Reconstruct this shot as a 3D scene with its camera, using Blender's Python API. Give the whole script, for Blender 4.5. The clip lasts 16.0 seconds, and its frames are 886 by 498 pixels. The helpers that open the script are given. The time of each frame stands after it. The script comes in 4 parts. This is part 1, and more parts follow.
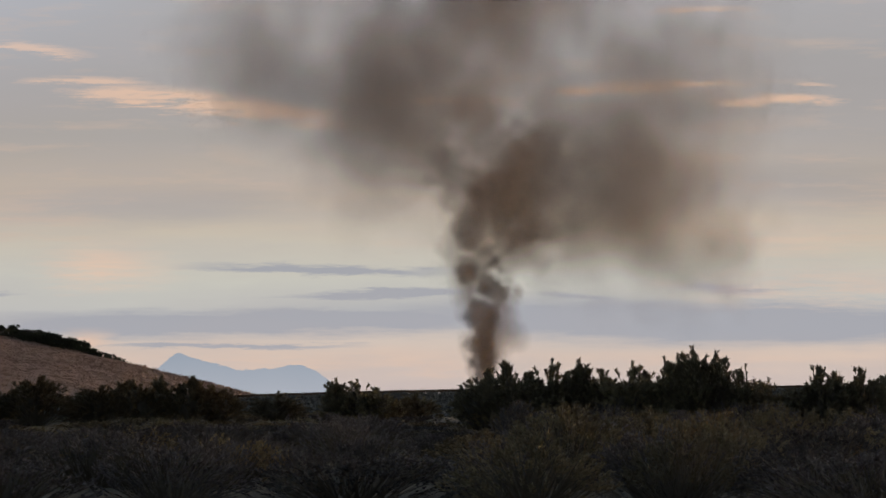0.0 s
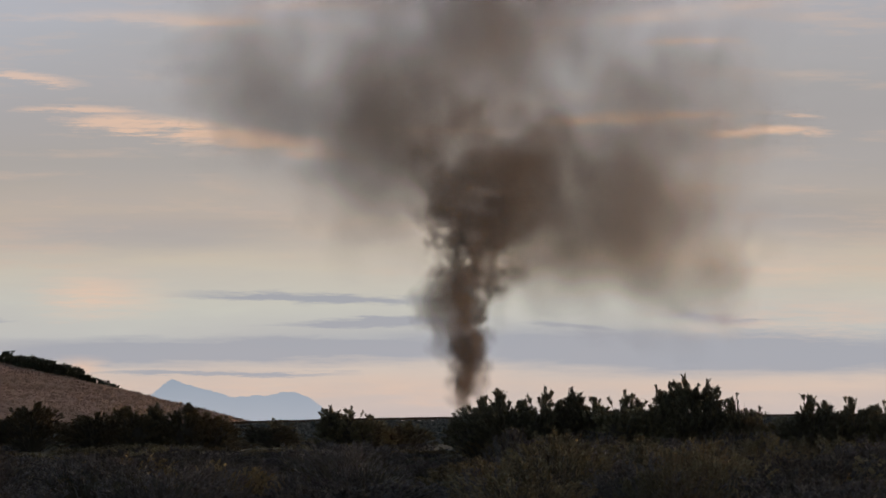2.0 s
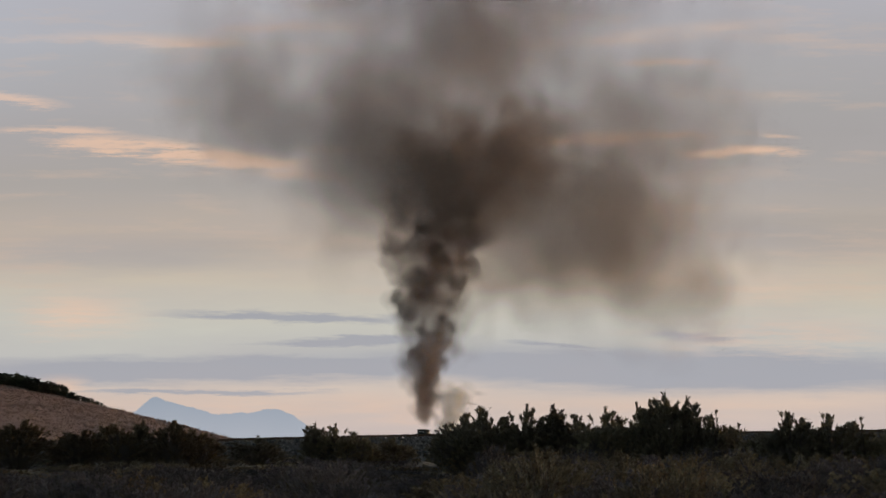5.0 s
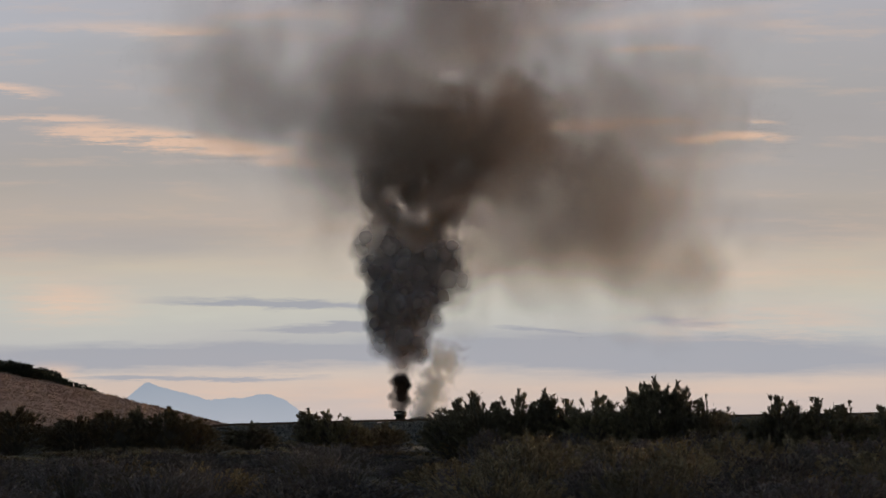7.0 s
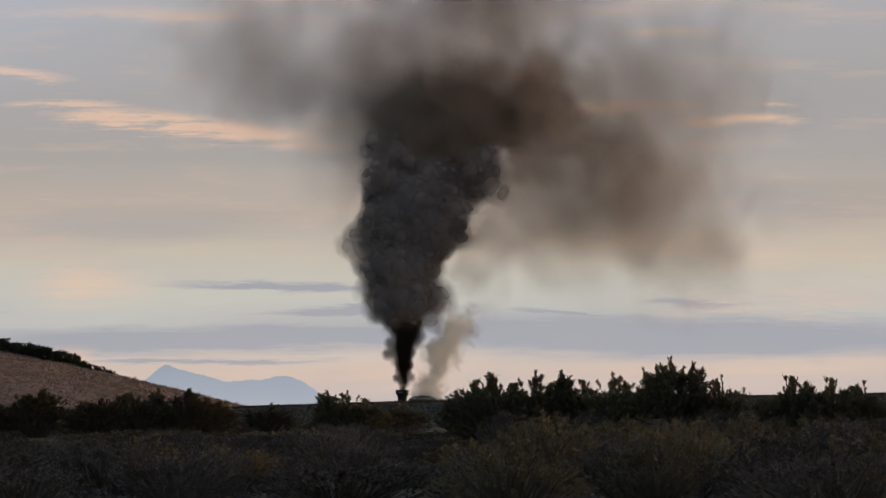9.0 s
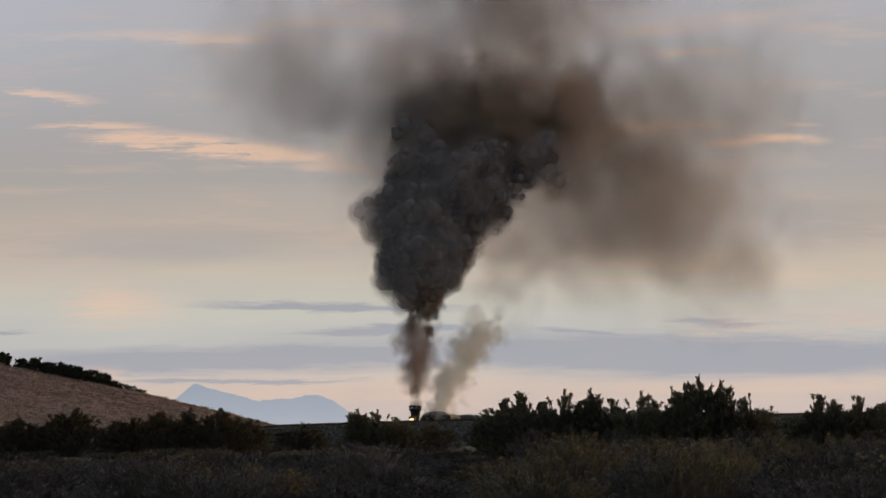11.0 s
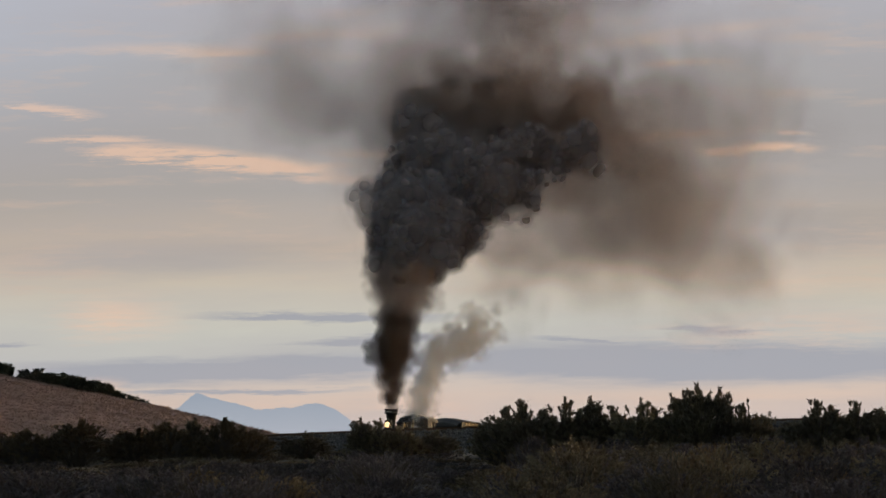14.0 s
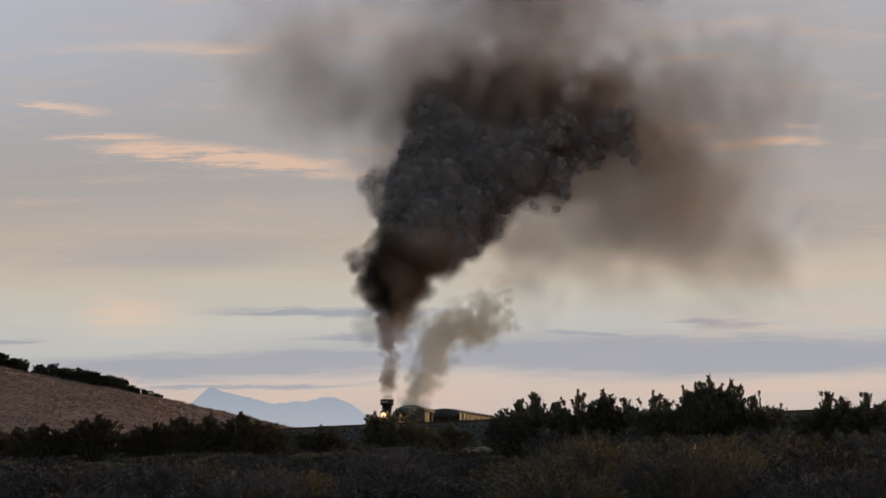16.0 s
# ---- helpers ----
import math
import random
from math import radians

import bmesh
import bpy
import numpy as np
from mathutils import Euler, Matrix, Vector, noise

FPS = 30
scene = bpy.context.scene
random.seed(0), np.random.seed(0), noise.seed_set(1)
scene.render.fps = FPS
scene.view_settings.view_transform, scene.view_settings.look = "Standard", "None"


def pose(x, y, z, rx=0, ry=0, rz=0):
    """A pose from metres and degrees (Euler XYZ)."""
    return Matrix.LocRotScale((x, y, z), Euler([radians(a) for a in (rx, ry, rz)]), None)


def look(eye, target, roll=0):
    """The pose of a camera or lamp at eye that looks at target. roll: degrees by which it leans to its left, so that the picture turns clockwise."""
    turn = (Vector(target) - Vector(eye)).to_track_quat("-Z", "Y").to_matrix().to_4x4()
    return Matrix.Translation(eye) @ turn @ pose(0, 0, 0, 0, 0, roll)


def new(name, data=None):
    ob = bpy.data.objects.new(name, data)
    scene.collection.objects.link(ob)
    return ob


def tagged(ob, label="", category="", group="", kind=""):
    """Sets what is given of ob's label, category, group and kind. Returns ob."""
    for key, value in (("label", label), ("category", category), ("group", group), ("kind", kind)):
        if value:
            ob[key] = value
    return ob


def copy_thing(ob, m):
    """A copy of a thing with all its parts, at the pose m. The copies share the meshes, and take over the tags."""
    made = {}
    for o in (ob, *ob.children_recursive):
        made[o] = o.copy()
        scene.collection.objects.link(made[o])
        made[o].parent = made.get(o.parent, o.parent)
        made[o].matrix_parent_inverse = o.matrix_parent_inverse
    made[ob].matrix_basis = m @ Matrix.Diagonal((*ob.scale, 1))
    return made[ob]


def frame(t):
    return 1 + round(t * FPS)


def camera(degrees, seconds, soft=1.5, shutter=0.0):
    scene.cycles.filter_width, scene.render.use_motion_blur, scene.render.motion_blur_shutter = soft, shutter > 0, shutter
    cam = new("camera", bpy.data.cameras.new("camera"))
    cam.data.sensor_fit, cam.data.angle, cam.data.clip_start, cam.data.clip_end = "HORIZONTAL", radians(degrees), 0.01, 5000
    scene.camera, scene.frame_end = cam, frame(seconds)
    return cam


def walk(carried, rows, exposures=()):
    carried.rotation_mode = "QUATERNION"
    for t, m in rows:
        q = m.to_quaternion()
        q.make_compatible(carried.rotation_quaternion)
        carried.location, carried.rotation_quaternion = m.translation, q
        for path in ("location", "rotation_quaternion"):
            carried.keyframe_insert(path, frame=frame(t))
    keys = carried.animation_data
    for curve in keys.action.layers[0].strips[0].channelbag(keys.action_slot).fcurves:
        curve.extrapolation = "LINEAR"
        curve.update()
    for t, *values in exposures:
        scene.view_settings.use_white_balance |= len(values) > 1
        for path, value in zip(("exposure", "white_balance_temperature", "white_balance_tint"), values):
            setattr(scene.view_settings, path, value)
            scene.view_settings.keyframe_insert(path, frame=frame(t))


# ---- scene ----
# Camera: far down the field, slowly backing away while it pans after the engine.
EYE_Z = 1.7
PATH = (
    (0.0, -0.00, -0.000, 3.693, -0.000),
    (0.5, -0.18, -0.019, 3.835, -0.069),
    (1.0, -0.36, -0.016, 4.038, -0.125),
    (1.5, -0.54, 0.018, 4.239, -0.219),
    (2.0, -0.72, 0.129, 4.318, -0.202),
    (2.5, -0.90, 0.268, 4.350, -0.147),
    (3.0, -1.08, 0.352, 4.429, -0.151),
    (3.5, -1.26, 0.369, 4.598, -0.144),
    (4.0, -1.44, 0.417, 4.711, -0.196),
    (6.5, -2.34, 0.719, 4.613, 0.078),
    (7.0, -2.52, 0.700, 4.352, 0.112),
    (7.5, -2.70, 0.665, 4.211, 0.135),
    (8.0, -2.88, 0.523, 4.026, 0.121),
    (8.5, -3.06, 0.429, 3.909, 0.263),
    (9.0, -3.24, 0.299, 3.928, 0.293),
    (11.5, -4.14, -0.485, 4.397, 0.420),
    (12.0, -4.32, -0.547, 4.393, 0.464),
    (12.5, -4.50, -0.568, 4.476, 0.510),
    (13.0, -4.68, -0.531, 4.628, 0.661),
    (13.5, -4.86, -0.449, 4.626, 0.716),
    (14.0, -5.04, -0.383, 4.528, 0.794),
    (14.5, -5.22, -0.374, 4.541, 0.861),
    (15.0, -5.40, -0.414, 4.579, 0.927),
    (15.5, -5.58, -0.507, 4.509, 0.986),
    (16.0, -5.76, -0.681, 4.376, 1.070),
)


def eye_pose(back, yaw, pitch, roll):
    return pose(0, back, EYE_Z) @ pose(0, 0, 0, 0, 0, -yaw) @ pose(0, 0, 0, 90 + pitch) @ pose(0, 0, 0, 0, 0, -roll)


cam = camera(20.0, 16.0, soft=1.7)
walk(cam, [(t, eye_pose(b, yaw, pitch, roll)) for t, b, yaw, pitch, roll in PATH])
scene.cycles.transparent_max_bounces = 140

# ---- world and light: clear dusk sky after sunset, glow towards +y ----
SKY_FAR = 4200.0
world = bpy.data.worlds.new("dusk_sky")
scene.world = world
world.use_nodes = True
wt = world.node_tree
wt.nodes.clear()
w_out = wt.nodes.new("ShaderNodeOutputWorld")
w_bg = wt.nodes.new("ShaderNodeBackground")
w_sky = wt.nodes.new("ShaderNodeTexSky")
w_sky.sky_type, w_sky.sun_disc = "NISHITA", False
w_sky.sun_elevation, w_sky.sun_rotation = radians(8.0), radians(58)
w_sky.air_density, w_sky.dust_density = 1.2, 2.5
w_bg.inputs["Strength"].default_value = 0.15
wt.links.new(w_sky.outputs[0], w_bg.inputs["Color"])
wt.links.new(w_bg.outputs[0], w_out.inputs["Surface"])
scene.view_settings.exposure = 0.0

sun_data = bpy.data.lights.new("sun", "SUN")
sun_data.energy, sun_data.angle, sun_data.color = 0.7, radians(12), (1.0, 0.70, 0.48)
sun = new("sun", sun_data)
sun.matrix_world = look((0, 0, 60), (-math.sin(radians(58)) * 60, -math.cos(radians(58)) * 60, 60 - 60 * math.tan(radians(9))))


# ---- materials ----
def lin(r, g, b):
    return tuple((c / 12.92 if c <= 0.04045 else ((c + 0.055) / 1.055) ** 2.4) for c in (r / 255, g / 255, b / 255))


class Nodes:
    """A material's node tree with short calls."""

    def __init__(self, name):
        self.mat = bpy.data.materials.new(name)
        self.mat.use_nodes = True
        self.t = self.mat.node_tree
        self.t.nodes.clear()
        self.out = self.t.nodes.new("ShaderNodeOutputMaterial")

    def node(self, kind, **inputs):
        n = self.t.nodes.new(kind)
        for k, v in inputs.items():
            self.put(n.inputs[k.replace("_", " ")], v)
        return n

    def put(self, socket, v):
        if isinstance(v, bpy.types.NodeSocket):
            self.t.links.new(v, socket)
        elif isinstance(v, tuple) and len(v) == 3 and socket.type == "RGBA":
            socket.default_value = (*v, 1)
        else:
            socket.default_value = v

    def m(self, op, a, b=0.0, c=None):
        n = self.t.nodes.new("ShaderNodeMath")
        n.operation = op
        self.put(n.inputs[0], a)
        self.put(n.inputs[1], b)
        if c is not None:
            self.put(n.inputs[2], c)
        return n.outputs[0]

    def mix(self, fac, a, b):
        n = self.t.nodes.new("ShaderNodeMix")
        n.data_type = "RGBA"
        self.put(n.inputs[0], fac)
        self.put(n.inputs[6], a)
        self.put(n.inputs[7], b)
        return n.outputs[2]

    def ramp(self, fac, *stops):
        n = self.t.nodes.new("ShaderNodeValToRGB")
        e = n.color_ramp.elements
        while len(e) < len(stops):
            e.new(0.5)
        for el, (p, c) in zip(e, stops):
            el.position = p
            el.color = (*c, 1) if isinstance(c, tuple) else (c, c, c, 1)
        self.put(n.inputs[0], fac)
        return n.outputs[0]

    def coord(self, which="Object", scale=(1, 1, 1)):
        c = self.t.nodes.new("ShaderNodeTexCoord").outputs[which]
        n = self.t.nodes.new("ShaderNodeMapping")
        n.inputs["Scale"].default_value = scale
        self.put(n.inputs["Vector"], c)
        return n.outputs[0]

    def noise(self, vec, scale, detail=3.0, rough=0.55):
        return self.node("ShaderNodeTexNoise", Vector=vec, Scale=scale, Detail=detail, Roughness=rough).outputs["Fac"]

    def done(self, shader):
        self.t.links.new(shader, self.out.inputs["Surface"])
        return self.mat


def surface(name, dark, light, grain=8.0, rough=0.8, metal=0.0, bump=0.3, big=0.7, island=0.0, spread=0.02):
    """Two scales of variation between two colours, with relief."""
    n = Nodes(name)
    v = n.coord("Object")
    f = n.m("ADD", n.m("MULTIPLY", n.noise(v, grain, 5), 0.6), n.m("MULTIPLY", n.noise(v, big, 3), 0.5))
    if island:
        f = n.m("ADD", f, n.m("MULTIPLY", n.m("SUBTRACT", n.node("ShaderNodeNewGeometry").outputs["Random Per Island"], 0.5), island))
        f = n.m("ADD", f, n.m("MULTIPLY", n.m("SUBTRACT", n.node("ShaderNodeObjectInfo").outputs["Random"], 0.5), island))
    col = n.ramp(f, (0.28, dark), (0.82, light))
    b = n.node("ShaderNodeBump", Strength=bump, Distance=spread, Height=n.noise(v, grain * 2.3, 4))
    p = n.node("ShaderNodeBsdfPrincipled", Base_Color=col, Roughness=rough, Metallic=metal, Normal=b.outputs[0])
    return n.done(p.outputs[0])


def smoke_material(name, dark, light, alpha, tear, through_light=0.35, wisp=True, floor=0.4):
    """Soft smoke that light passes through. wisp: each curled flake fades out towards its own rim (its UV circle)."""
    n = Nodes(name)
    v = n.coord("Object")
    tone = n.noise(v, 1.4, 4)
    col = n.ramp(tone, (0.3, dark), (0.7, light))
    d = n.node("ShaderNodeBsdfDiffuse", Color=col, Roughness=1.0)
    tr = n.node("ShaderNodeBsdfTranslucent", Color=col)
    s = n.node("ShaderNodeMixShader", Fac=through_light)
    n.put(s.inputs[1], d.outputs[0])
    n.put(s.inputs[2], tr.outputs[0])
    a = n.ramp(n.noise(v, 2.0, 5, 0.62), (0.5 - tear, floor), (0.5 + tear, 1.0))
    a = n.m("MULTIPLY", a, alpha)
    if wisp:
        c = n.node("ShaderNodeSeparateXYZ", Vector=n.t.nodes.new("ShaderNodeTexCoord").outputs["UV"])
        rr = n.m("ADD", n.m("POWER", n.m("SUBTRACT", c.outputs[0], 0.5), 2.0), n.m("POWER", n.m("SUBTRACT", c.outputs[1], 0.5), 2.0))
        k = n.m("MAXIMUM", n.m("SUBTRACT", 1.0, n.m("MULTIPLY", rr, 5.4)), 0.0)
        a = n.m("MULTIPLY", a, n.m("MULTIPLY", k, k))
    cut = n.node("ShaderNodeMixShader", Fac=a)
    n.put(cut.inputs[1], n.node("ShaderNodeBsdfTransparent").outputs[0])
    n.put(cut.inputs[2], s.outputs[0])
    return n.done(cut.outputs[0])


# thin clouds: centre x and z, half width, half height, slope, strength, in metres on the sky sheet
WARM_WISPS = ((-690, 610, 90, 9, -0.12, 1.0), (-590, 553, 95, 8, -0.03, 0.9), (-385, 515, 210, 19, -0.12, 1.25),
              (-520, 540, 120, 9, -0.05, 0.5), (-250, 500, 130, 10, 0.05, 0.6), (-10, 520, 190, 9, 0.0, 0.55), (305, 542, 110, 12, 0.06, 1.0),
              (430, 550, 80, 7, -0.02, 1.0), (500, 518, 70, 7, 0.05, 0.9), (600, 525, 75, 8, -0.05, 1.0), (620, 548, 40, 6, -0.1, 0.7),
              (440, 675, 90, 7, 0.02, 0.7))
WARM_GLOWS = ((-560, 242, 110, 40, 0.0, 0.75), (-595, 118, 45, 17, 0.0, 1.2), (-300, 85, 330, 18, 0.0, 0.55), (-30, 80, 130, 22, -0.1, 0.6),
              (450, 85, 330, 18, 0.0, 0.5), (480, 300, 300, 36, -0.06, 0.55), (620, 210, 220, 36, 0.0, 0.7), (-420, 710, 260, 14, -0.04, 0.7),
              (430, 725, 250, 14, 0.1, 0.6), (-200, 735, 170, 12, 0.0, 0.4))
GREY_BARS = ((-200, 237, 195, 8, -0.02, 0.9), (-80, 196, 170, 7, 0.03, 0.9), (-300, 148, 520, 22, 0.01, 0.95), (420, 150, 560, 34, -0.02, 0.95),
             (470, 205, 75, 7, -0.08, 0.9), (-380, 109, 200, 4, 0.0, 0.85), (-780, 195, 70, 4, 0.0, 0.7), (250, 190, 110, 6, -0.05, 0.7),
             (480, 560, 420, 120, 0.0, 0.25), (-450, 345, 400, 42, 0.0, 0.35), (500, 380, 480, 55, 0.0, 0.4))


def sky_material():
    n = Nodes("sky_at_dusk")
    v = n.coord("Object")
    sep = n.node("ShaderNodeSeparateXYZ", Vector=v)
    x, z = sep.outputs[0], sep.outputs[2]
    flat = n.coord("Object", (0.0016, 1, 0.010))
    fine = n.noise(n.coord("Object", (0.006, 1, 0.06)), 1.0, 9, 0.68)
    soft = n.noise(flat, 1.0, 5, 0.55)
    zz = n.m("ADD", z, n.m("MULTIPLY", n.m("SUBTRACT", soft, 0.5), 70))
    k = n.m("DIVIDE", zz, 1400.0)
    base = n.ramp(k, (0.0, lin(207, 186, 185)), (0.03, lin(205, 189, 183)), (0.07, lin(215, 195, 181)), (0.115, lin(192, 191, 188)), (0.16, lin(199, 197, 187)),
                  (0.21, lin(201, 190, 173)), (0.26, lin(191, 176, 161)), (0.33, lin(171, 165, 160)), (0.40, lin(167, 163, 162)), (0.47, lin(169, 167, 168)), (0.58, lin(178, 177, 184)),
                  (1.0, lin(121, 122, 135)))
    wx = n.m("ADD", x, n.m("MULTIPLY", n.m("SUBTRACT", fine, 0.5), 170))
    wz = n.m("ADD", z, n.m("MULTIPLY", n.m("SUBTRACT", fine, 0.5), 42))
    wz = n.m("ADD", wz, n.m("MULTIPLY", n.m("SUBTRACT", soft, 0.5), 16))

    def streaks(rows):
        total = None
        for cx, cz, hw, hh, slope, amount in rows:
            dx = n.m("SUBTRACT", wx, cx)
            dz = n.m("SUBTRACT", n.m("SUBTRACT", wz, cz), n.m("MULTIPLY", dx, slope))
            q = n.m("ADD", n.m("POWER", n.m("ABSOLUTE", n.m("DIVIDE", dx, hw)), 2.0), n.m("POWER", n.m("ABSOLUTE", n.m("DIVIDE", dz, hh)), 2.0))
            e = n.m("MULTIPLY", n.m("POWER", 2.718, n.m("MULTIPLY", q, -1.0)), amount)
            total = e if total is None else n.m("MAXIMUM", total, e)
        return total

    torn = n.m("MULTIPLY", n.m("SUBTRACT", fine, 0.34), 3.0)
    bars = n.ramp(n.m("MULTIPLY", streaks(GREY_BARS), n.m("ADD", 0.55, n.m("MULTIPLY", soft, 0.9))), (0.12, 0.0), (0.55, 0.9))
    col = n.mix(bars, base, n.ramp(k, (0.1, lin(164, 166, 175)), (0.2, lin(158, 160, 168)), (0.3, lin(156, 152, 150))))
    glow = n.m("MULTIPLY", streaks(WARM_GLOWS), n.m("MULTIPLY", torn, 1.0))
    col = n.mix(n.ramp(glow, (0.05, 0.0), (0.7, 0.85)), col, lin(230, 196, 172))
    wisps = n.m("MULTIPLY", streaks(WARM_WISPS), torn)
    col = n.mix(n.ramp(wisps, (0.09, 0.0), (0.42, 1.0)), col, lin(226, 191, 166))
    # a paler, bluer opening towards -x, high up
    side = n.m("MULTIPLY", n.ramp(n.m("DIVIDE", x, -1400.0), (0.25, 0.0), (0.7, 0.6)), n.ramp(k, (0.36, 0.0), (0.5, 1.0)))
    col = n.mix(side, col, lin(186, 194, 208))
    veil = n.noise(n.coord("Object", (0.0022, 1, 0.012)), 1.0, 8, 0.6)
    col = n.mix(n.ramp(veil, (0.36, 0.0), (0.66, 0.30)), col, lin(174, 169, 172))
    col = n.mix(n.ramp(n.m("MULTIPLY", n.noise(n.coord("Object", (0.0035, 1, 0.03)), 1.0, 8, 0.66), n.ramp(k, (0.10, 0.25), (0.2, 1.0))), (0.52, 0.0), (0.74, 0.5)), col, lin(208, 182, 164))
    e = n.node("ShaderNodeEmission", Color=col, Strength=1.0)
    return n.done(e.outputs[0])


def painted_haze_material():
    n = Nodes("painted_haze_mountain")
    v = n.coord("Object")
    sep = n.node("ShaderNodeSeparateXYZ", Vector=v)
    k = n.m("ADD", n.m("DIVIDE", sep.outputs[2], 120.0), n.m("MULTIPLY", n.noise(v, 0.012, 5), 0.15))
    # aerial haze painted into the emission: palest at the foot, bluer higher up
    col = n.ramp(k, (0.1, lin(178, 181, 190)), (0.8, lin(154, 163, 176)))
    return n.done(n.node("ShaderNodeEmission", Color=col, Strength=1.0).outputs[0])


def leaf_material(name, dark, light, tip):
    n = Nodes(name)
    g = n.node("ShaderNodeNewGeometry").outputs["Random Per Island"]
    o = n.node("ShaderNodeObjectInfo").outputs["Random"]
    f = n.m("ADD", n.m("MULTIPLY", g, 0.32), n.m("MULTIPLY", o, 0.62))
    col = n.ramp(f, (0.1, dark), (0.6, light), (0.95, tip))
    d = n.node("ShaderNodeBsdfPrincipled", Base_Color=col, Roughness=0.75)
    t = n.node("ShaderNodeBsdfTranslucent", Color=col)
    s = n.node("ShaderNodeMixShader", Fac=0.25)
    n.put(s.inputs[1], d.outputs[0])
    n.put(s.inputs[2], t.outputs[0])
    return n.done(s.outputs[0])


M_SKY, M_FAR = sky_material(), painted_haze_material()
M_SOIL = surface("dry_soil", (0.05, 0.04, 0.032), (0.13, 0.10, 0.075), 3.0, 0.95, 0, 0.6, 0.25, spread=0.08)
M_HILL = surface("dry_grass_hillside", (0.11, 0.068, 0.06), (0.32, 0.215, 0.19), 0.9, 0.95, 0, 0.8, 0.08, spread=0.4)
M_BALLAST = surface("ballast_bed", (0.025, 0.023, 0.022), (0.08, 0.073, 0.07), 7.0, 0.9, 0, 0.9, 0.6, spread=0.08)
M_STONE = surface("grey_stone", (0.022, 0.02, 0.02), (0.13, 0.115, 0.112), 5.0, 0.85, 0, 0.5, 0.9, island=0.5)
M_TIE = surface("weathered_tie", (0.03, 0.024, 0.02), (0.09, 0.07, 0.055), 14.0, 0.85)
M_RAIL = surface("rusty_rail", (0.05, 0.03, 0.022), (0.12, 0.07, 0.05), 18.0, 0.55, 0.6)
M_SAGE = leaf_material("sage_leaves", (0.085, 0.070, 0.052), (0.165, 0.135, 0.092), (0.25, 0.20, 0.13))
M_SAGE_GREY = leaf_material("grey_sage_leaves", (0.034, 0.029, 0.034), (0.09, 0.077, 0.087), (0.18, 0.155, 0.166))
M_SAGE_GOLD = leaf_material("dry_gold_leaves", (0.075, 0.055, 0.036), (0.155, 0.112, 0.07), (0.24, 0.175, 0.105))
M_TWIG = surface("bare_twigs", (0.05, 0.04, 0.035), (0.13, 0.11, 0.095), 22.0, 0.9)
M_JUNIPER = leaf_material("juniper_leaves", (0.018, 0.022, 0.014), (0.035, 0.04, 0.024), (0.06, 0.06, 0.035))
M_BLACK = surface("sooty_black_iron", (0.006, 0.006, 0.006), (0.028, 0.026, 0.025), 9.0, 0.45, 0.4, 0.15)
M_JACKET = surface("dull_boiler_jacket", (0.012, 0.013, 0.016), (0.045, 0.047, 0.052), 6.0, 0.38, 0.6, 0.1)
M_BRASS = surface("tarnished_brass", (0.20, 0.12, 0.04), (0.45, 0.30, 0.11), 10.0, 0.35, 0.9, 0.1)
M_RED = surface("dark_red_paint", (0.06, 0.012, 0.01), (0.14, 0.03, 0.022), 7.0, 0.5, 0, 0.1)
M_CABWOOD = surface("dark_cab_wood", (0.02, 0.012, 0.009), (0.055, 0.032, 0.022), 11.0, 0.5, 0, 0.15)
M_COACH = surface("dark_coach_paint", (0.018, 0.017, 0.015), (0.045, 0.042, 0.036), 5.0, 0.5, 0, 0.15)
M_ROOF = surface("grey_coach_roof", (0.04, 0.041, 0.044), (0.085, 0.086, 0.092), 4.0, 0.75, 0, 0.2)
M_CREAM = surface("cream_window_post", (0.11, 0.10, 0.088), (0.18, 0.165, 0.145), 8.0, 0.6, 0, 0.1)


def plain(name, color, rough, metal=0.0, emit=None, power=0.0):
    n = Nodes(name)
    p = n.node("ShaderNodeBsdfPrincipled", Base_Color=color, Roughness=rough, Metallic=metal)
    if emit:
        n.put(p.inputs["Emission Color"], emit)
        p.inputs["Emission Strength"].default_value = power
    return n.done(p.outputs[0])


M_GLASS = plain("dusty_dark_window_glass", (0.02, 0.021, 0.023), 0.55)
M_LAMP = plain("lit_lamp_glass", (0.8, 0.6, 0.4), 0.3, 0, (1.0, 0.62, 0.30), 1.7)
M_LETTER = plain("pale_lettering", (0.6, 0.58, 0.55), 0.6)
M_SMOKE_DENSE = smoke_material("dense_grey_smoke", (0.28, 0.228, 0.24), (0.39, 0.323, 0.336), 0.78, 0.25, 0.12, True, 0.75)
M_SMOKE_BLACK = smoke_material("fresh_black_smoke", (0.018, 0.014, 0.013), (0.05, 0.04, 0.036), 0.9, 0.22, 0.2, True, 0.8)
M_SMOKE_UMBER = smoke_material("dark_umber_smoke", (0.06, 0.043, 0.035), (0.14, 0.105, 0.088), 0.6, 0.25, 0.4, True, 0.5)
M_SMOKE_BROWN = smoke_material("brown_grey_smoke", (0.33, 0.262, 0.245), (0.45, 0.365, 0.34), 0.30, 0.25, 0.45, True, 0.5)
M_SMOKE_RUST = smoke_material("thin_rusty_smoke", (0.26, 0.17, 0.11), (0.38, 0.26, 0.18), 0.34, 0.25, 0.6, True, 0.4)
M_SMOKE_THIN = smoke_material("thin_grey_smoke_wisps", (0.46, 0.39, 0.365), (0.56, 0.48, 0.45), 0.105, 0.25, 0.5)
M_STEAM = smoke_material("pale_steam_wisps", (0.78, 0.78, 0.80), (0.86, 0.86, 0.88), 0.22, 0.25, 0.5, True, 0.7)


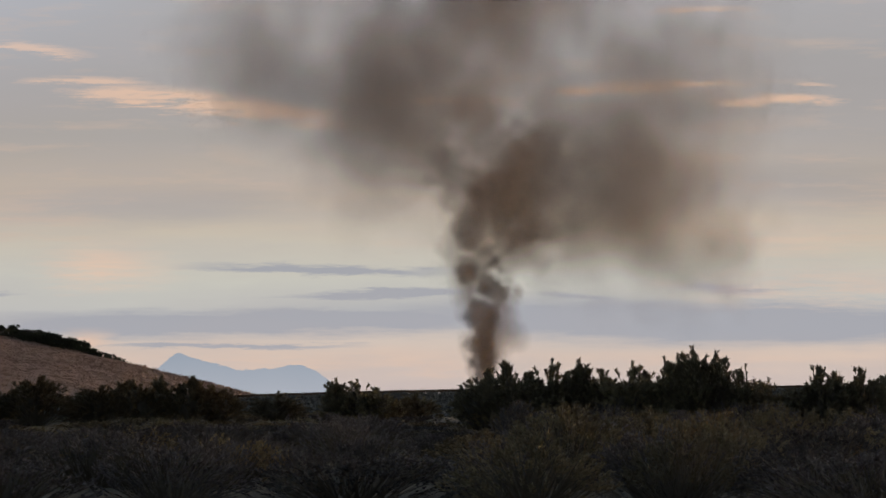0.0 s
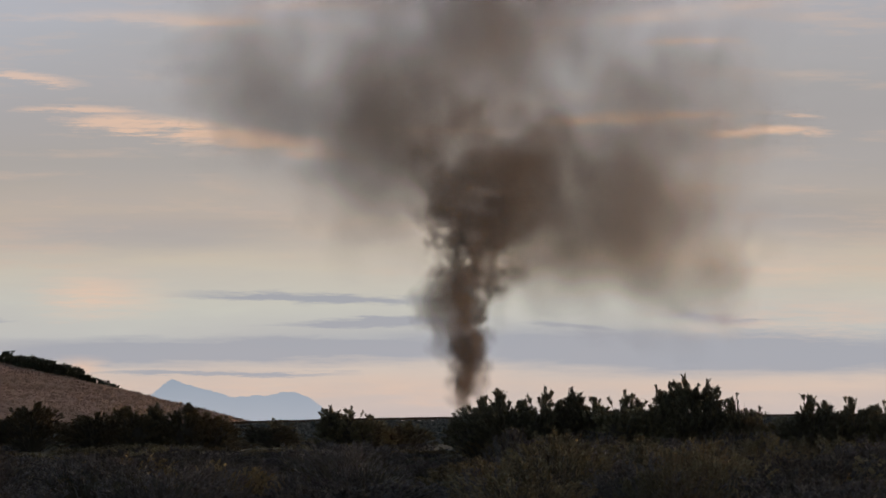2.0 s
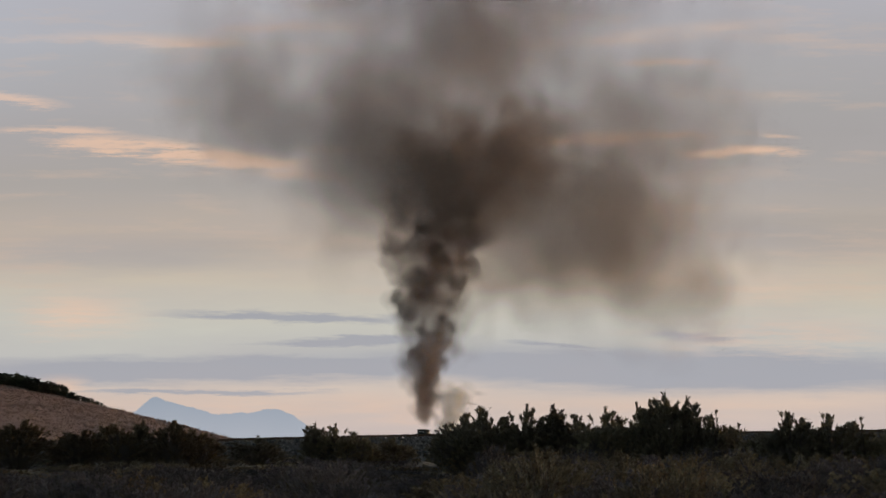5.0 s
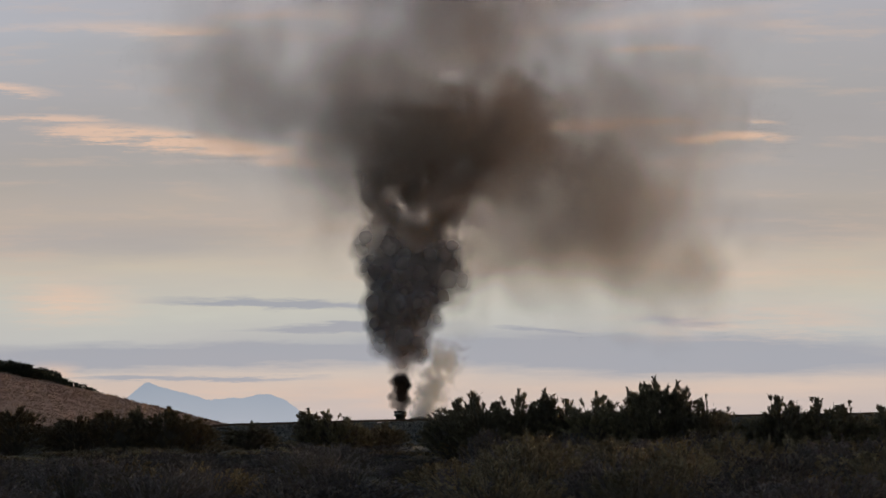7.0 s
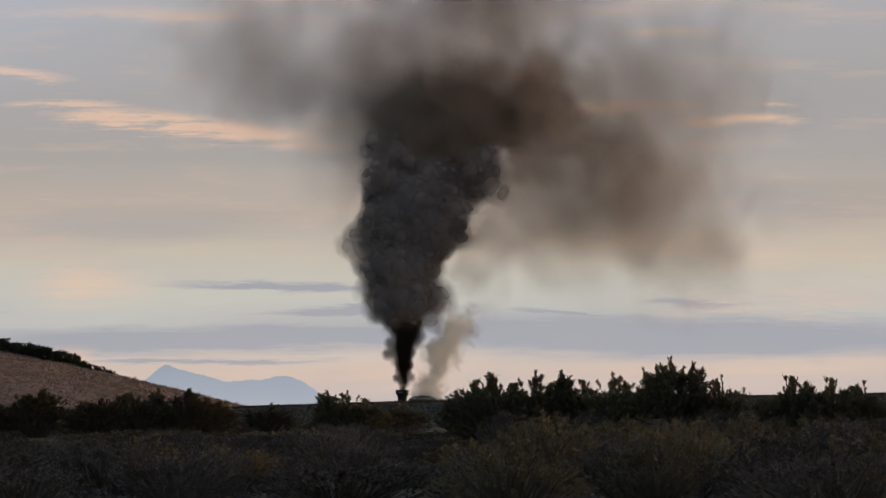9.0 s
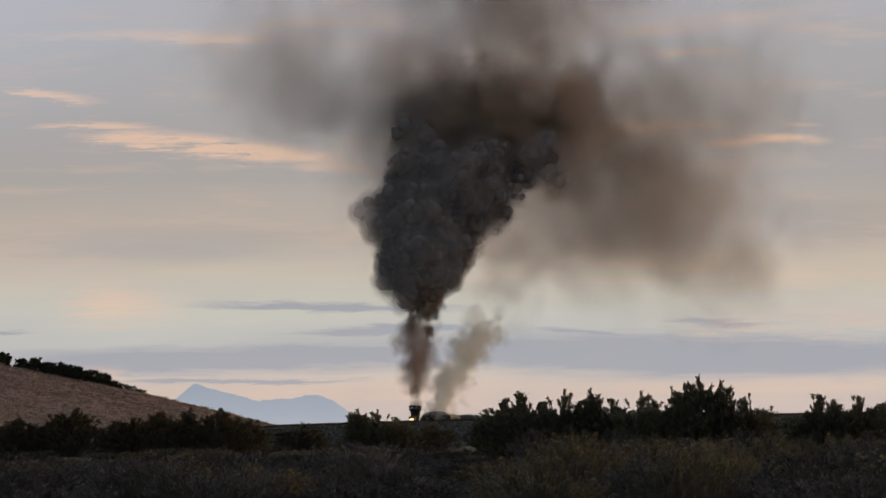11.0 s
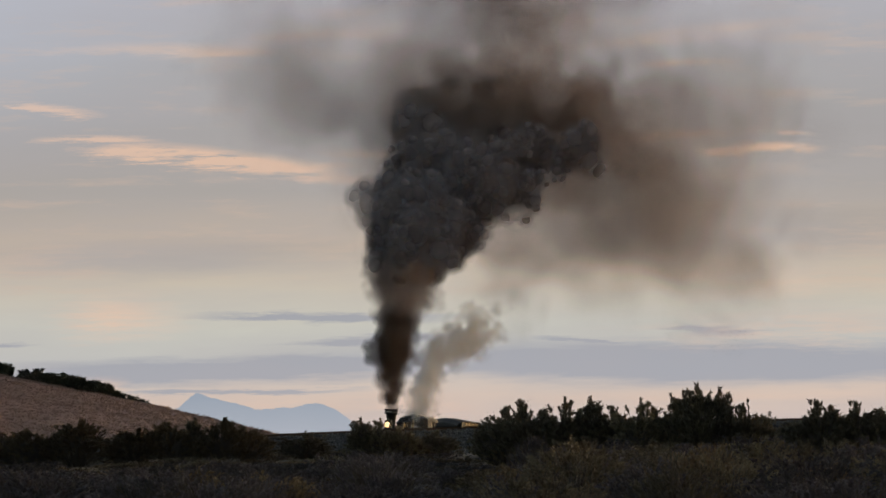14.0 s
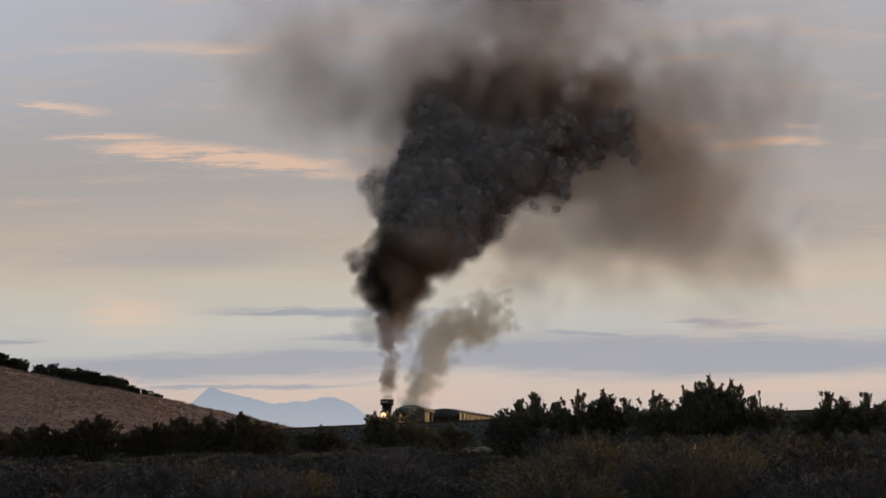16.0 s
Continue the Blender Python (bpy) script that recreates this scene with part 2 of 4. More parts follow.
# ---- building helpers ----
def mesh_of(name, bm, *mats):
    me = bpy.data.meshes.new(name)
    bm.to_mesh(me)
    bm.free()
    for m in mats:
        me.materials.append(m)
    return me


def part(name, bm, material, parent=None, label="", smooth=False):
    """Links a bmesh as one mesh object under a thing or a part."""
    me = mesh_of(name, bm, *(material if isinstance(material, tuple) else (material,)))
    if smooth:
        me.shade_smooth()
    ob = new(name, me)
    ob.parent = parent
    if label:
        tagged(ob, label)
    return ob


def box(bm, cx, cy, cz, sx, sy, sz, bevel=0.0, mat=None):
    r = bmesh.ops.create_cube(bm, size=1.0, matrix=(mat or Matrix()) @ Matrix.Translation((cx, cy, cz)) @ Matrix.Diagonal((sx, sy, sz, 1)))
    if bevel:
        vs = set(r["verts"])
        bmesh.ops.bevel(bm, geom=[e for e in bm.edges if e.verts[0] in vs], offset=bevel, segments=1, affect="EDGES")
    return bm


def turned(bm, profile, seg=20, m=None, cap=True):
    """A solid of revolution round z from (radius, height) pairs."""
    rings = []
    m = m or Matrix()
    for r, h in profile:
        rings.append([bm.verts.new(m @ Vector((r * math.cos(a), r * math.sin(a), h))) for a in (2 * math.pi * i / seg for i in range(seg))])
    for a, b in zip(rings, rings[1:]):
        for i in range(seg):
            bm.faces.new((a[i], a[(i + 1) % seg], b[(i + 1) % seg], b[i]))
    if cap:
        bm.faces.new(rings[0][::-1])
        bm.faces.new(rings[-1])
    return bm


def along_y():
    return Matrix.Rotation(radians(-90), 4, "X")


def along_x():
    return Matrix.Rotation(radians(90), 4, "Y")


def thing(name, label, category, group="", kind=""):
    return tagged(new(name), label, category, group, kind)


# ---- sky and distance ----
def build_sky():
    bm = bmesh.new()
    vs = [bm.verts.new(p) for p in ((-2600, 0, -260), (2600, 0, -260), (2600, 0, 1600), (-2600, 0, 1600))]
    bm.faces.new(vs)
    ob = part("sky_backdrop", bm, M_SKY)
    return tagged(ob, "dusk sky with thin grey bars and peach wisps of cloud", "sky", kind="structure")


def build_mountains():
    """A far range, its haze painted as a glow, with one sharp summit and a lower rounded one."""
    bm = bmesh.new()
    cols = []
    for i in range(241):
        x = -900 + i * 5.0
        h = 33 + 56 * max(0, 1 - abs(x + 424) / 100) ** 1.2 + 26 * math.exp(-((x + 345) / 62) ** 2) + 37 * math.exp(-((x + 226) / 52) ** 2) + 14 * math.exp(-((x + 290) / 45) ** 2)
        h += 3.0 * noise.fractal(Vector((x * 0.05, 2.0, 0)), 0.8, 2.1, 5) - max(0, (x + 190)) * 0.2 - max(0, -540 - x) * 0.05
        cols.append([bm.verts.new((x, 0, -90)), bm.verts.new((x, 12, max(-60, h))), bm.verts.new((x, 200, -90))])
    for a, b in zip(cols, cols[1:]):
        bm.faces.new((a[0], b[0], b[1], a[1]))
        bm.faces.new((a[1], b[1], b[2], a[2]))
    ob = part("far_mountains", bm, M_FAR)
    ob.location = (0, 4000, 1.7)
    return tagged(ob, "far mountain range glowing in pale blue painted haze", "mountain", kind="structure")


# ---- ground ----
RAIL_LINE = ((-60, 1.75), (-13.3, 2.56), (-11, 2.72), (-3, 2.93), (1.2, 3.01), (19, 3.2), (26, 3.3), (80, 4.2))
RIDGE_Y = 150.0


def rail_z(x):
    for (xa, za), (xb, zb) in zip(RAIL_LINE, RAIL_LINE[1:]):
        if x <= xb:
            return za + (zb - za) * (x - xa) / (xb - xa)
    return RAIL_LINE[-1][1]


def ground_z(x, y):
    rise = 1.35 * max(0.0, min(1.0, (y - 42) / 55.0))
    back = max(0.0, min(1.0, (y - 142) / 20.0))
    far = max(-5.0, 0.62 - (y - 211) * 0.053)
    z = rise * (1 - back) + min(far, 1.3) * back
    return z + 0.10 * noise.noise(Vector((x * 0.13, y * 0.13, 0))) * (1 if y < 165 else 0.2)


def build_ground():
    bm = bmesh.new()
    xs = [-4000, -1500, -600, -300, -150] + [-90 + i * 3 for i in range(61)] + [150, 300, 600, 1500, 4000]
    ys = [-400, -150, -60] + [-20 + i * 3 for i in range(110)] + [330, 400, 600, 1000, 2000, 4190]
    grid = [[bm.verts.new((x, y, ground_z(x, y))) for x in xs] for y in ys]
    for a, b in zip(grid, grid[1:]):
        for i in range(len(xs) - 1):
            bm.faces.new((a[i], a[i + 1], b[i + 1], b[i]))
    return tagged(part("ground", bm, M_SOIL, smooth=True), "bare dusty soil under sagebrush scrub", "ground", kind="structure")


def hill_ridge(x):
    return 12.35 - 0.232 * (x + 61.7) + 0.5 * math.sin(x * 0.11) * 0.35


def hill_z(x, y):
    top = hill_ridge(x)
    k = (350 - y) / 150.0
    fall = top + 5.0
    z = top - fall * max(0.0, k) ** 1.1 - max(0.0, -k) * 30.0
    return z + 0.16 * noise.fractal(Vector((x * 0.3, y * 0.3, 1.0)), 0.9, 2.0, 4)


def build_hill():
    bm = bmesh.new()
    nx, ny = 150, 90
    grid = [[bm.verts.new((-170 + 165 * i / nx, 200 + 190 * j / ny, hill_z(-170 + 165 * i / nx, 200 + 190 * j / ny))) for i in range(nx + 1)] for j in range(ny + 1)]
    for a, b in zip(grid, grid[1:]):
        for i in range(nx):
            bm.faces.new((a[i], a[i + 1], b[i + 1], b[i]))
    return tagged(part("hill", bm, M_HILL, smooth=True), "brown stubbly hillside of dry grass", "hill", kind="structure")


def tuft_cloud(places, r, count, rng):
    """Short upright blades round the given places, as plain triangle arrays."""
    vs, fs = [], []
    for x, y, z in places:
        for _ in range(count):
            a = rng.uniform(0, 6.283)
            dx, dy = rng.uniform(-r, r), rng.uniform(-r, r)
            h = rng.uniform(0.5, 1.0) * r * 1.1
            w = r * 0.16
            k = len(vs)
            vs += [(x + dx - w * math.cos(a), y + dy - w * math.sin(a), z), (x + dx + w * math.cos(a), y + dy + w * math.sin(a), z),
                   (x + dx * 1.6, y + dy * 1.6, z + h)]
            fs.append((k, k + 1, k + 2))
    return vs, fs


def stuff(name, vs, fs, mat, label, category):
    me = bpy.data.meshes.new(name)
    me.from_pydata(vs, [], fs)
    me.materials.append(mat)
    return tagged(new(name, me), label, category, kind="stuff")


def build_hill_grass():
    rng = random.Random(5)
    places = []
    for _ in range(16000):
        x, y = rng.uniform(-85, -22), 230 + 120 * math.sqrt(rng.random())
        places.append((x, y, hill_z(x, y) - 0.03))
    vs, fs = tuft_cloud(places, 0.26, 6, rng)
    stuff("hill_grass", vs, fs, M_HILLGRASS, "dry straw-brown bunch grass on the hillside", "grass")


M_HILLGRASS = leaf_material("straw_grass", (0.12, 0.078, 0.066), (0.28, 0.195, 0.168), (0.47, 0.37, 0.325))


def build_embankment():
    """The ballasted bank along which the near track runs."""
    bm = bmesh.new()
    section = ((-9.0, -2.2), (-1.9, -0.30), (-1.5, -0.20), (1.5, -0.20), (1.9, -0.30), (8.0, -3.2))
    rows = []
    for i in range(121):
        x = -60 + i * 1.0
        rows.append([bm.verts.new((x, RIDGE_Y + dy, rail_z(x) + dz + 0.06 * noise.noise(Vector((x * 0.7, dy * 0.7, 3))))) for dy, dz in section])
    for a, b in zip(rows, rows[1:]):
        for i in range(len(section) - 1):
            bm.faces.new((a[i], b[i], b[i + 1], a[i + 1]))
    return tagged(part("railway_embankment", bm, M_BALLAST), "low bank of dark grey ballast under the track", "embankment", kind="structure")


def build_bank_stones():
    rng = random.Random(11)
    vs, fs = [], []
    for _ in range(15000):
        x = rng.uniform(-16, 30)
        u = rng.random()
        dy = -1.55 - 6.0 * u
        z = rail_z(x) - 0.26 - (1.78 / 7.1) * max(0, -dy - 1.9)
        s = rng.uniform(0.05, 0.15)
        m = Matrix.Translation((x, RIDGE_Y + dy, z + s * 0.3)) @ Euler((rng.uniform(0, 6), rng.uniform(0, 6), rng.uniform(0, 6))).to_matrix().to_4x4()
        k = len(vs)
        for p in ((1, 0, 0), (-1, 0, 0), (0, 0.8, 0), (0, -0.8, 0), (0, 0, 0.7), (0, 0, -0.7)):
            vs.append(tuple(m @ (Vector(p) * s * rng.uniform(0.75, 1.2))))
        fs += [(k, k + 2, k + 4), (k + 2, k + 1, k + 4), (k + 1, k + 3, k + 4), (k + 3, k, k + 4),
               (k + 2, k, k + 5), (k + 1, k + 2, k + 5), (k + 3, k + 1, k + 5), (k, k + 3, k + 5)]
    stuff("ballast_stones", vs, fs, M_STONE, "loose broken grey ballast stones on the bank", "stones")


RAIL_PROFILE = ((-0.065, 0), (0.065, 0), (0.065, 0.012), (0.012, 0.03), (0.012, 0.115), (0.036, 0.125), (0.036, 0.16), (-0.036, 0.16), (-0.036, 0.125), (-0.012, 0.115), (-0.012, 0.03), (-0.065, 0.012))


def rail_mesh(points):
    """Sweeps the rail section along points that run roughly along x or y."""
    bm = bmesh.new()
    rings = []
    for i, p in enumerate(points):
        a, b = Vector(points[max(0, i - 1)]), Vector(points[min(len(points) - 1, i + 1)])
        d = (b - a).normalized()
        side = Vector((-d.y, d.x, 0)).normalized()
        rings.append([bm.verts.new(Vector(p) + side * u + Vector((0, 0, v))) for u, v in RAIL_PROFILE])
    k = len(RAIL_PROFILE)
    for a, b in zip(rings, rings[1:]):
        for i in range(k):
            bm.faces.new((a[i], a[(i + 1) % k], b[(i + 1) % k], b[i]))
    return bm


def build_near_track():
    track = thing("railway_track", "rusty steel rails on weathered ties along the bank", "track", kind="structure")
    xs = [-55 + i * 2.0 for i in range(56)]
    for off in (-0.72, 0.72):
        part("rail", rail_mesh([(x, RIDGE_Y + off, rail_z(x) - 0.16) for x in xs]), M_RAIL, track)
    bm = bmesh.new()
    box(bm, 0, 0, 0, 0.22, 2.5, 0.18, 0.015)
    me = mesh_of("tie", bm, M_TIE)
    x = -30.0
    while x < 42:
        ob = new("tie", me)
        ob.parent = track
        ob.location = (x, RIDGE_Y + 0.02 * math.sin(x * 7), rail_z(x) - 0.255)
        ob.rotation_euler = (0, -math.atan(rail_z(x + 0.5) - rail_z(x - 0.5)), 0.02 * math.sin(x * 3))
        x += 0.6


# ---- the train's own track: a straight climb towards -x and the camera ----
ENGINE_END = Vector((-7.71, 211.0, 1.05))
HEADING = math.atan2(9.05, 25.0)
GRADE = 0.053
SPEED = 2.13
AHEAD = Vector((-math.sin(HEADING), -math.cos(HEADING), GRADE))


def on_track(s):
    """Rail-top point s metres behind the engine's last place."""
    return ENGINE_END - AHEAD * s


def track_pose(p):
    """Pose of a vehicle whose -y axis runs ahead."""
    return Matrix.Translation(p) @ Matrix.Rotation(-HEADING, 4, "Z") @ Matrix.Rotation(math.atan(-GRADE), 4, "X")


def build_far_track():
    track = thing("branch_track", "steel rails and ties climbing behind the bank", "track", kind="structure")
    side = Vector((math.cos(HEADING), -math.sin(HEADING), 0))
    ss = [-22 + i * 3.0 for i in range(42)]
    for off in (-0.72, 0.72):
        part("rail", rail_mesh([on_track(s) + side * off - Vector((0, 0, 0.16)) for s in ss]), M_RAIL, track)
    bm = bmesh.new()
    box(bm, 0, 0, 0, 2.5, 0.22, 0.18, 0.015)
    me = mesh_of("tie", bm, M_TIE)
    for i in range(190):
        ob = new("tie", me)
        ob.parent = track
        ob.matrix_basis = track_pose(on_track(-22 + i * 0.62) - Vector((0, 0, 0.255)))
    bm = bmesh.new()
    rows = []
    for s in [-24 + i * 4 for i in range(33)]:
        p = on_track(s)
        rows.append([bm.verts.new(p + side * u + Vector((0, 0, v))) for u, v in ((-4.5, -3.5), (-1.7, -0.3), (1.7, -0.3), (4.5, -3.5))])
    for a, b in zip(rows, rows[1:]):
        for i in range(3):
            bm.faces.new((a[i], b[i], b[i + 1], a[i + 1]))
    part("ballast_bed", bm, M_BALLAST, track)


# ---- plants ----
def spray(rng, tip, base, n, length, width, open_up):
    """Narrow leaves round one shoot from base to tip."""
    vs, fs = [], []
    ax = (tip - base)
    d = ax.normalized()
    for _ in range(n):
        u = rng.random() ** 0.7
        p = base + ax * u
        out = Vector((rng.gauss(0, 1), rng.gauss(0, 1), rng.gauss(0, 1)))
        out = (out - d * out.dot(d)).normalized()
        way = (d * open_up + out * rng.uniform(0.35, 1.0)).normalized()
        side = way.cross(Vector((rng.gauss(0, 1), rng.gauss(0, 1), rng.gauss(0, 1)))).normalized()
        ln, w = length * rng.uniform(0.6, 1.25), width * rng.uniform(0.7, 1.3)
        k = len(vs)
        vs += [tuple(p - side * w * 0.3), tuple(p + way * ln * 0.55 + side * w), tuple(p + way * ln), tuple(p + way * ln * 0.55 - side * w)]
        fs += [(k, k + 1, k + 2, k + 3)]
    return vs, fs


def sagebrush(seed, wide, tall, mat, label, upright=0.9, shoots=150, leaves=24, leaf=0.085, bare=12, loose=0.25):
    """A lobed shrub: forked woody stems, and shoots thick with narrow leaves."""
    rng = random.Random(seed)
    bush = thing("sagebrush", label, "shrub", "sagebrush scrub")
    vs, fs = [], []
    tips = []
    lobes = []
    for j in range(13):
        r = math.sqrt((j + 0.5) / 13)
        lobes.append((j * 2.4 + rng.uniform(-0.3, 0.3), r * 0.92, rng.uniform(0.74, 1.06)))
    for i in range(shoots):
        a, r, hh = lobes[i % len(lobes)]
        a += rng.gauss(0, loose)
        r = max(0.02, min(1.05, r + rng.gauss(0, 0.1 + 0.12 * loose)))
        dome = math.sqrt(max(0.04, 1 - 0.72 * r ** 2.6))
        low = rng.random() ** 0.5 if r > 0.5 else rng.uniform(0.72, 1)
        h = max(0.16 * tall, tall * hh * dome * (0.25 + 0.75 * low) * rng.uniform(0.86, 1.0))
        x, y = wide * 0.5 * r * math.cos(a), wide * 0.5 * r * math.sin(a)
        tip = Vector((x, y, h))
        ln = rng.uniform(0.16, 0.34)
        lean = (1 - h / tall) * 0.8 + 0.45 / upright
        base = tip - Vector((math.cos(a) * r * lean, math.sin(a) * r * lean, upright)).normalized() * ln
        tips.append((base, tip))
        v, f = spray(rng, tip, base, leaves, leaf, leaf * 0.15, 1.15)
        k = len(vs)
        vs += v
        fs += [tuple(j + k for j in q) for q in f]
    me = bpy.data.meshes.new("foliage")
    me.from_pydata(vs, [], fs)
    me.materials.append(mat)
    ob = new("foliage", me)
    ob.parent = bush
    vs, fs = [], []

    def twig(a, b, ra, rb):
        d = (b - a).normalized()
        u = d.orthogonal().normalized()
        w = d.cross(u)
        k = len(vs)
        for p, r in ((a, ra), (b, rb)):
            for j in range(3):
                an = j * 2.0944
                vs.append(tuple(p + (u * math.cos(an) + w * math.sin(an)) * r))
        fs.extend([(k + j, k + (j + 1) % 3, k + 3 + (j + 1) % 3, k + 3 + j) for j in range(3)])

    for i, (base, tip) in enumerate(tips):
        root = Vector((base.x * 0.15, base.y * 0.15, -0.12))
        mid = root.lerp(base, 0.55) + Vector((rng.gauss(0, 0.04), rng.gauss(0, 0.04), 0))
        if i % 2 == 0:
            twig(root, mid, 0.022, 0.014)
        twig(mid, base, 0.012, 0.008)
        twig(base, tip, 0.007, 0.003)
    for _ in range(bare):
        base, tip = rng.choice(tips)
        twig(tip, tip + Vector((rng.gauss(0, 0.05), rng.gauss(0, 0.05), rng.uniform(0.08, 0.2))), 0.004, 0.002)
    me = bpy.data.meshes.new("woody_stem")
    me.from_pydata(vs, [], fs)
    me.materials.append(M_TWIG)
    ob = new("woody_stem", me)
    ob.parent = bush
    return bush


def place(kind, x, y, scale, turn, lift=0.0):
    ob = copy_thing(kind, pose(x, y, ground_z(x, y) - 0.05 + lift, 0, 0, turn))
    ob.scale = scale
    return ob


def build_scrub():
    olive = "olive-green sagebrush with upright leafy shoots in dry scrub"
    grey = "dusty grey-violet sagebrush, twiggy and half bare"
    gold = "rabbitbrush with dry golden-brown leaf tips in the scrub"
    kinds = [sagebrush(1, 1.8, 1.5, M_SAGE, olive), sagebrush(2, 2.1, 1.45, M_SAGE, olive, 0.8, 170), sagebrush(3, 1.6, 1.6, M_SAGE, olive, 1.2, 150, 24),
             sagebrush(4, 2.0, 1.2, M_SAGE_GREY, grey, 0.8, 170, 20, 0.075, 40), sagebrush(5, 1.7, 1.1, M_SAGE_GREY, grey, 1.0, 150, 20, 0.08, 40),
             sagebrush(6, 2.2, 1.3, M_SAGE_GREY, grey, 0.9, 180, 20, 0.075, 50), sagebrush(7, 1.7, 1.25, M_SAGE_GOLD, gold, 1.0, 150, 22, 0.09, 20)]
    tall_label = "tall dark sagebrush standing above the scrub"
    dry_label = "tall brown-tipped sagebrush at the foot of the hill"
    tall = [sagebrush(21, 1.3, 2.0, M_SAGE, tall_label, 0.7, 200, 34, 0.12, 30, 0.5),
            sagebrush(22, 1.9, 1.9, M_SAGE, tall_label, 0.65, 260, 32, 0.115, 40, 0.3),
            sagebrush(23, 2.2, 1.8, M_SAGE, tall_label, 0.6, 290, 32, 0.115, 40, 0.3)]
    dry = [sagebrush(24, 1.3, 2.0, M_SAGE_GOLD, dry_label, 0.7, 200, 34, 0.12, 30, 0.5),
           sagebrush(25, 1.9, 1.9, M_SAGE_GOLD, dry_label, 0.65, 260, 32, 0.115, 40, 0.3),
           sagebrush(26, 2.2, 1.8, M_SAGE_GOLD, dry_label, 0.6, 290, 32, 0.115, 40, 0.3)]
    rng = random.Random(77)
    # the ones whose heads stand out against the sky: kind, x, y, top z, width
    for k, x, y, top, w in HEADS:
        z0, top, w = ground_z(x, y) - 0.05, top + 0.12, w * 1.12
        src = (dry if x < -7 and k != 0 else tall)[k]
        s = (top - z0) / (2.0 if k == 0 else 1.9 if k == 1 else 1.8)
        base_w = (1.3, 1.9, 2.2)[k]
        place(src, x, y, (w / base_w, w / base_w, s), rng.uniform(0, 360))
    # the mass below them
    n = 0
    y = 42.5
    while y < 134 and n < 272:
        half = y * 0.178 + 3.5
        step = 2.6 if y < 90 else 2.4
        x = -half + rng.uniform(0, 1)
        while x < half:
            gap = (y > 96 and -1.0 < x < 6.2)
            if not gap:
                r = rng.random()
                if x > 0.03 * y and r < 0.28:
                    k = rng.choice((0, 1, 2))
                elif y > 78 and r < 0.5:
                    k = rng.choice((0, 1, 2, 6))
                else:
                    k = rng.choice((3, 4, 5, 3, 5, 4, 5, 6))
                s = rng.uniform(0.9, 1.9)
                yy = y + rng.uniform(-1.6, 1.6)
                slant = x / yy
                # the scrub stays low before the open stretch of bank
                crest = -0.0027 if slant < -0.05 else 0.0 if slant < -0.023 else -0.0065 if slant < 0.013 else 0.0055
                most = (1.7 + crest * yy - ground_z(x, yy)) / (1.5, 1.45, 1.6, 1.2, 1.1, 1.3, 1.25)[k]
                high = min(s * rng.uniform(0.65, 1.05) * (1.35 if y > 58 else 1.0), max(0.25, most * rng.uniform(0.55, 1.08)))
                place(kinds[k], x, yy, (s, s, high), rng.uniform(0, 360))
                n += 1
            x += step * rng.uniform(0.85, 1.3) * (1 if y < 96 else 1.25)
        y += 3.0 if y < 90 else 5.5
    for k in kinds + tall + dry:
        for o in (k, *k.children_recursive):
            bpy.data.objects.remove(o)


HEADS = ((0, -4.0, 95, 2.86, 1.3), (1, -3.2, 95, 2.72, 1.7), (2, -2.5, 95, 2.5, 1.9), (2, -2.2, 96, 2.1, 2.0), (1, -9.3, 92, 2.94, 1.9), (1, -11.2, 92, 2.8, 2.2), (0, -10.4, 92.5, 2.92, 1.3), (2, -8.4, 93, 2.6, 2.2),
         (2, -14.6, 90, 2.9, 2.6), (1, -16.3, 90, 2.6, 2.2), (2, 2.3, 84, 3.25, 2.6), (1, 3.6, 84, 3.22, 2.0), (0, 4.6, 84, 3.36, 1.5), (2, 1.4, 85, 3.05, 2.2), (2, 5.3, 84, 3.0, 2.2),
         (1, 6.2, 83, 3.12, 2.0), (1, 7.3, 83, 3.25, 1.9), (0, 8.2, 82, 3.76, 1.5), (0, 7.7, 82.4, 3.5, 1.3), (0, 8.85, 82, 3.6, 1.4), (1, 9.9, 82, 3.0, 1.6), (2, 9.3, 83, 2.9, 2.2), (2, 6.9, 84, 2.95, 2.4),
         (2, 12.0, 80, 3.04, 2.6), (2, 13.3, 80, 2.98, 2.3), (1, 14.4, 80, 2.75, 2.2), (1, 10.8, 83, 2.6, 2.0), (2, 12.7, 81, 2.85, 2.6), (2, 15.6, 80, 2.7, 2.4), (2, 3.0, 86, 2.95, 2.6), (2, 4.2, 87, 2.95, 2.6),
         (1, -6.4, 97, 2.3, 2.2), (1, -1.0, 98, 2.3, 2.0), (1, -18.4, 90, 2.5, 2.0), (2, -13.0, 94, 2.45, 2.4), (2, -17.5, 93, 2.5, 2.6), (2, -12.4, 91, 2.55, 2.4))


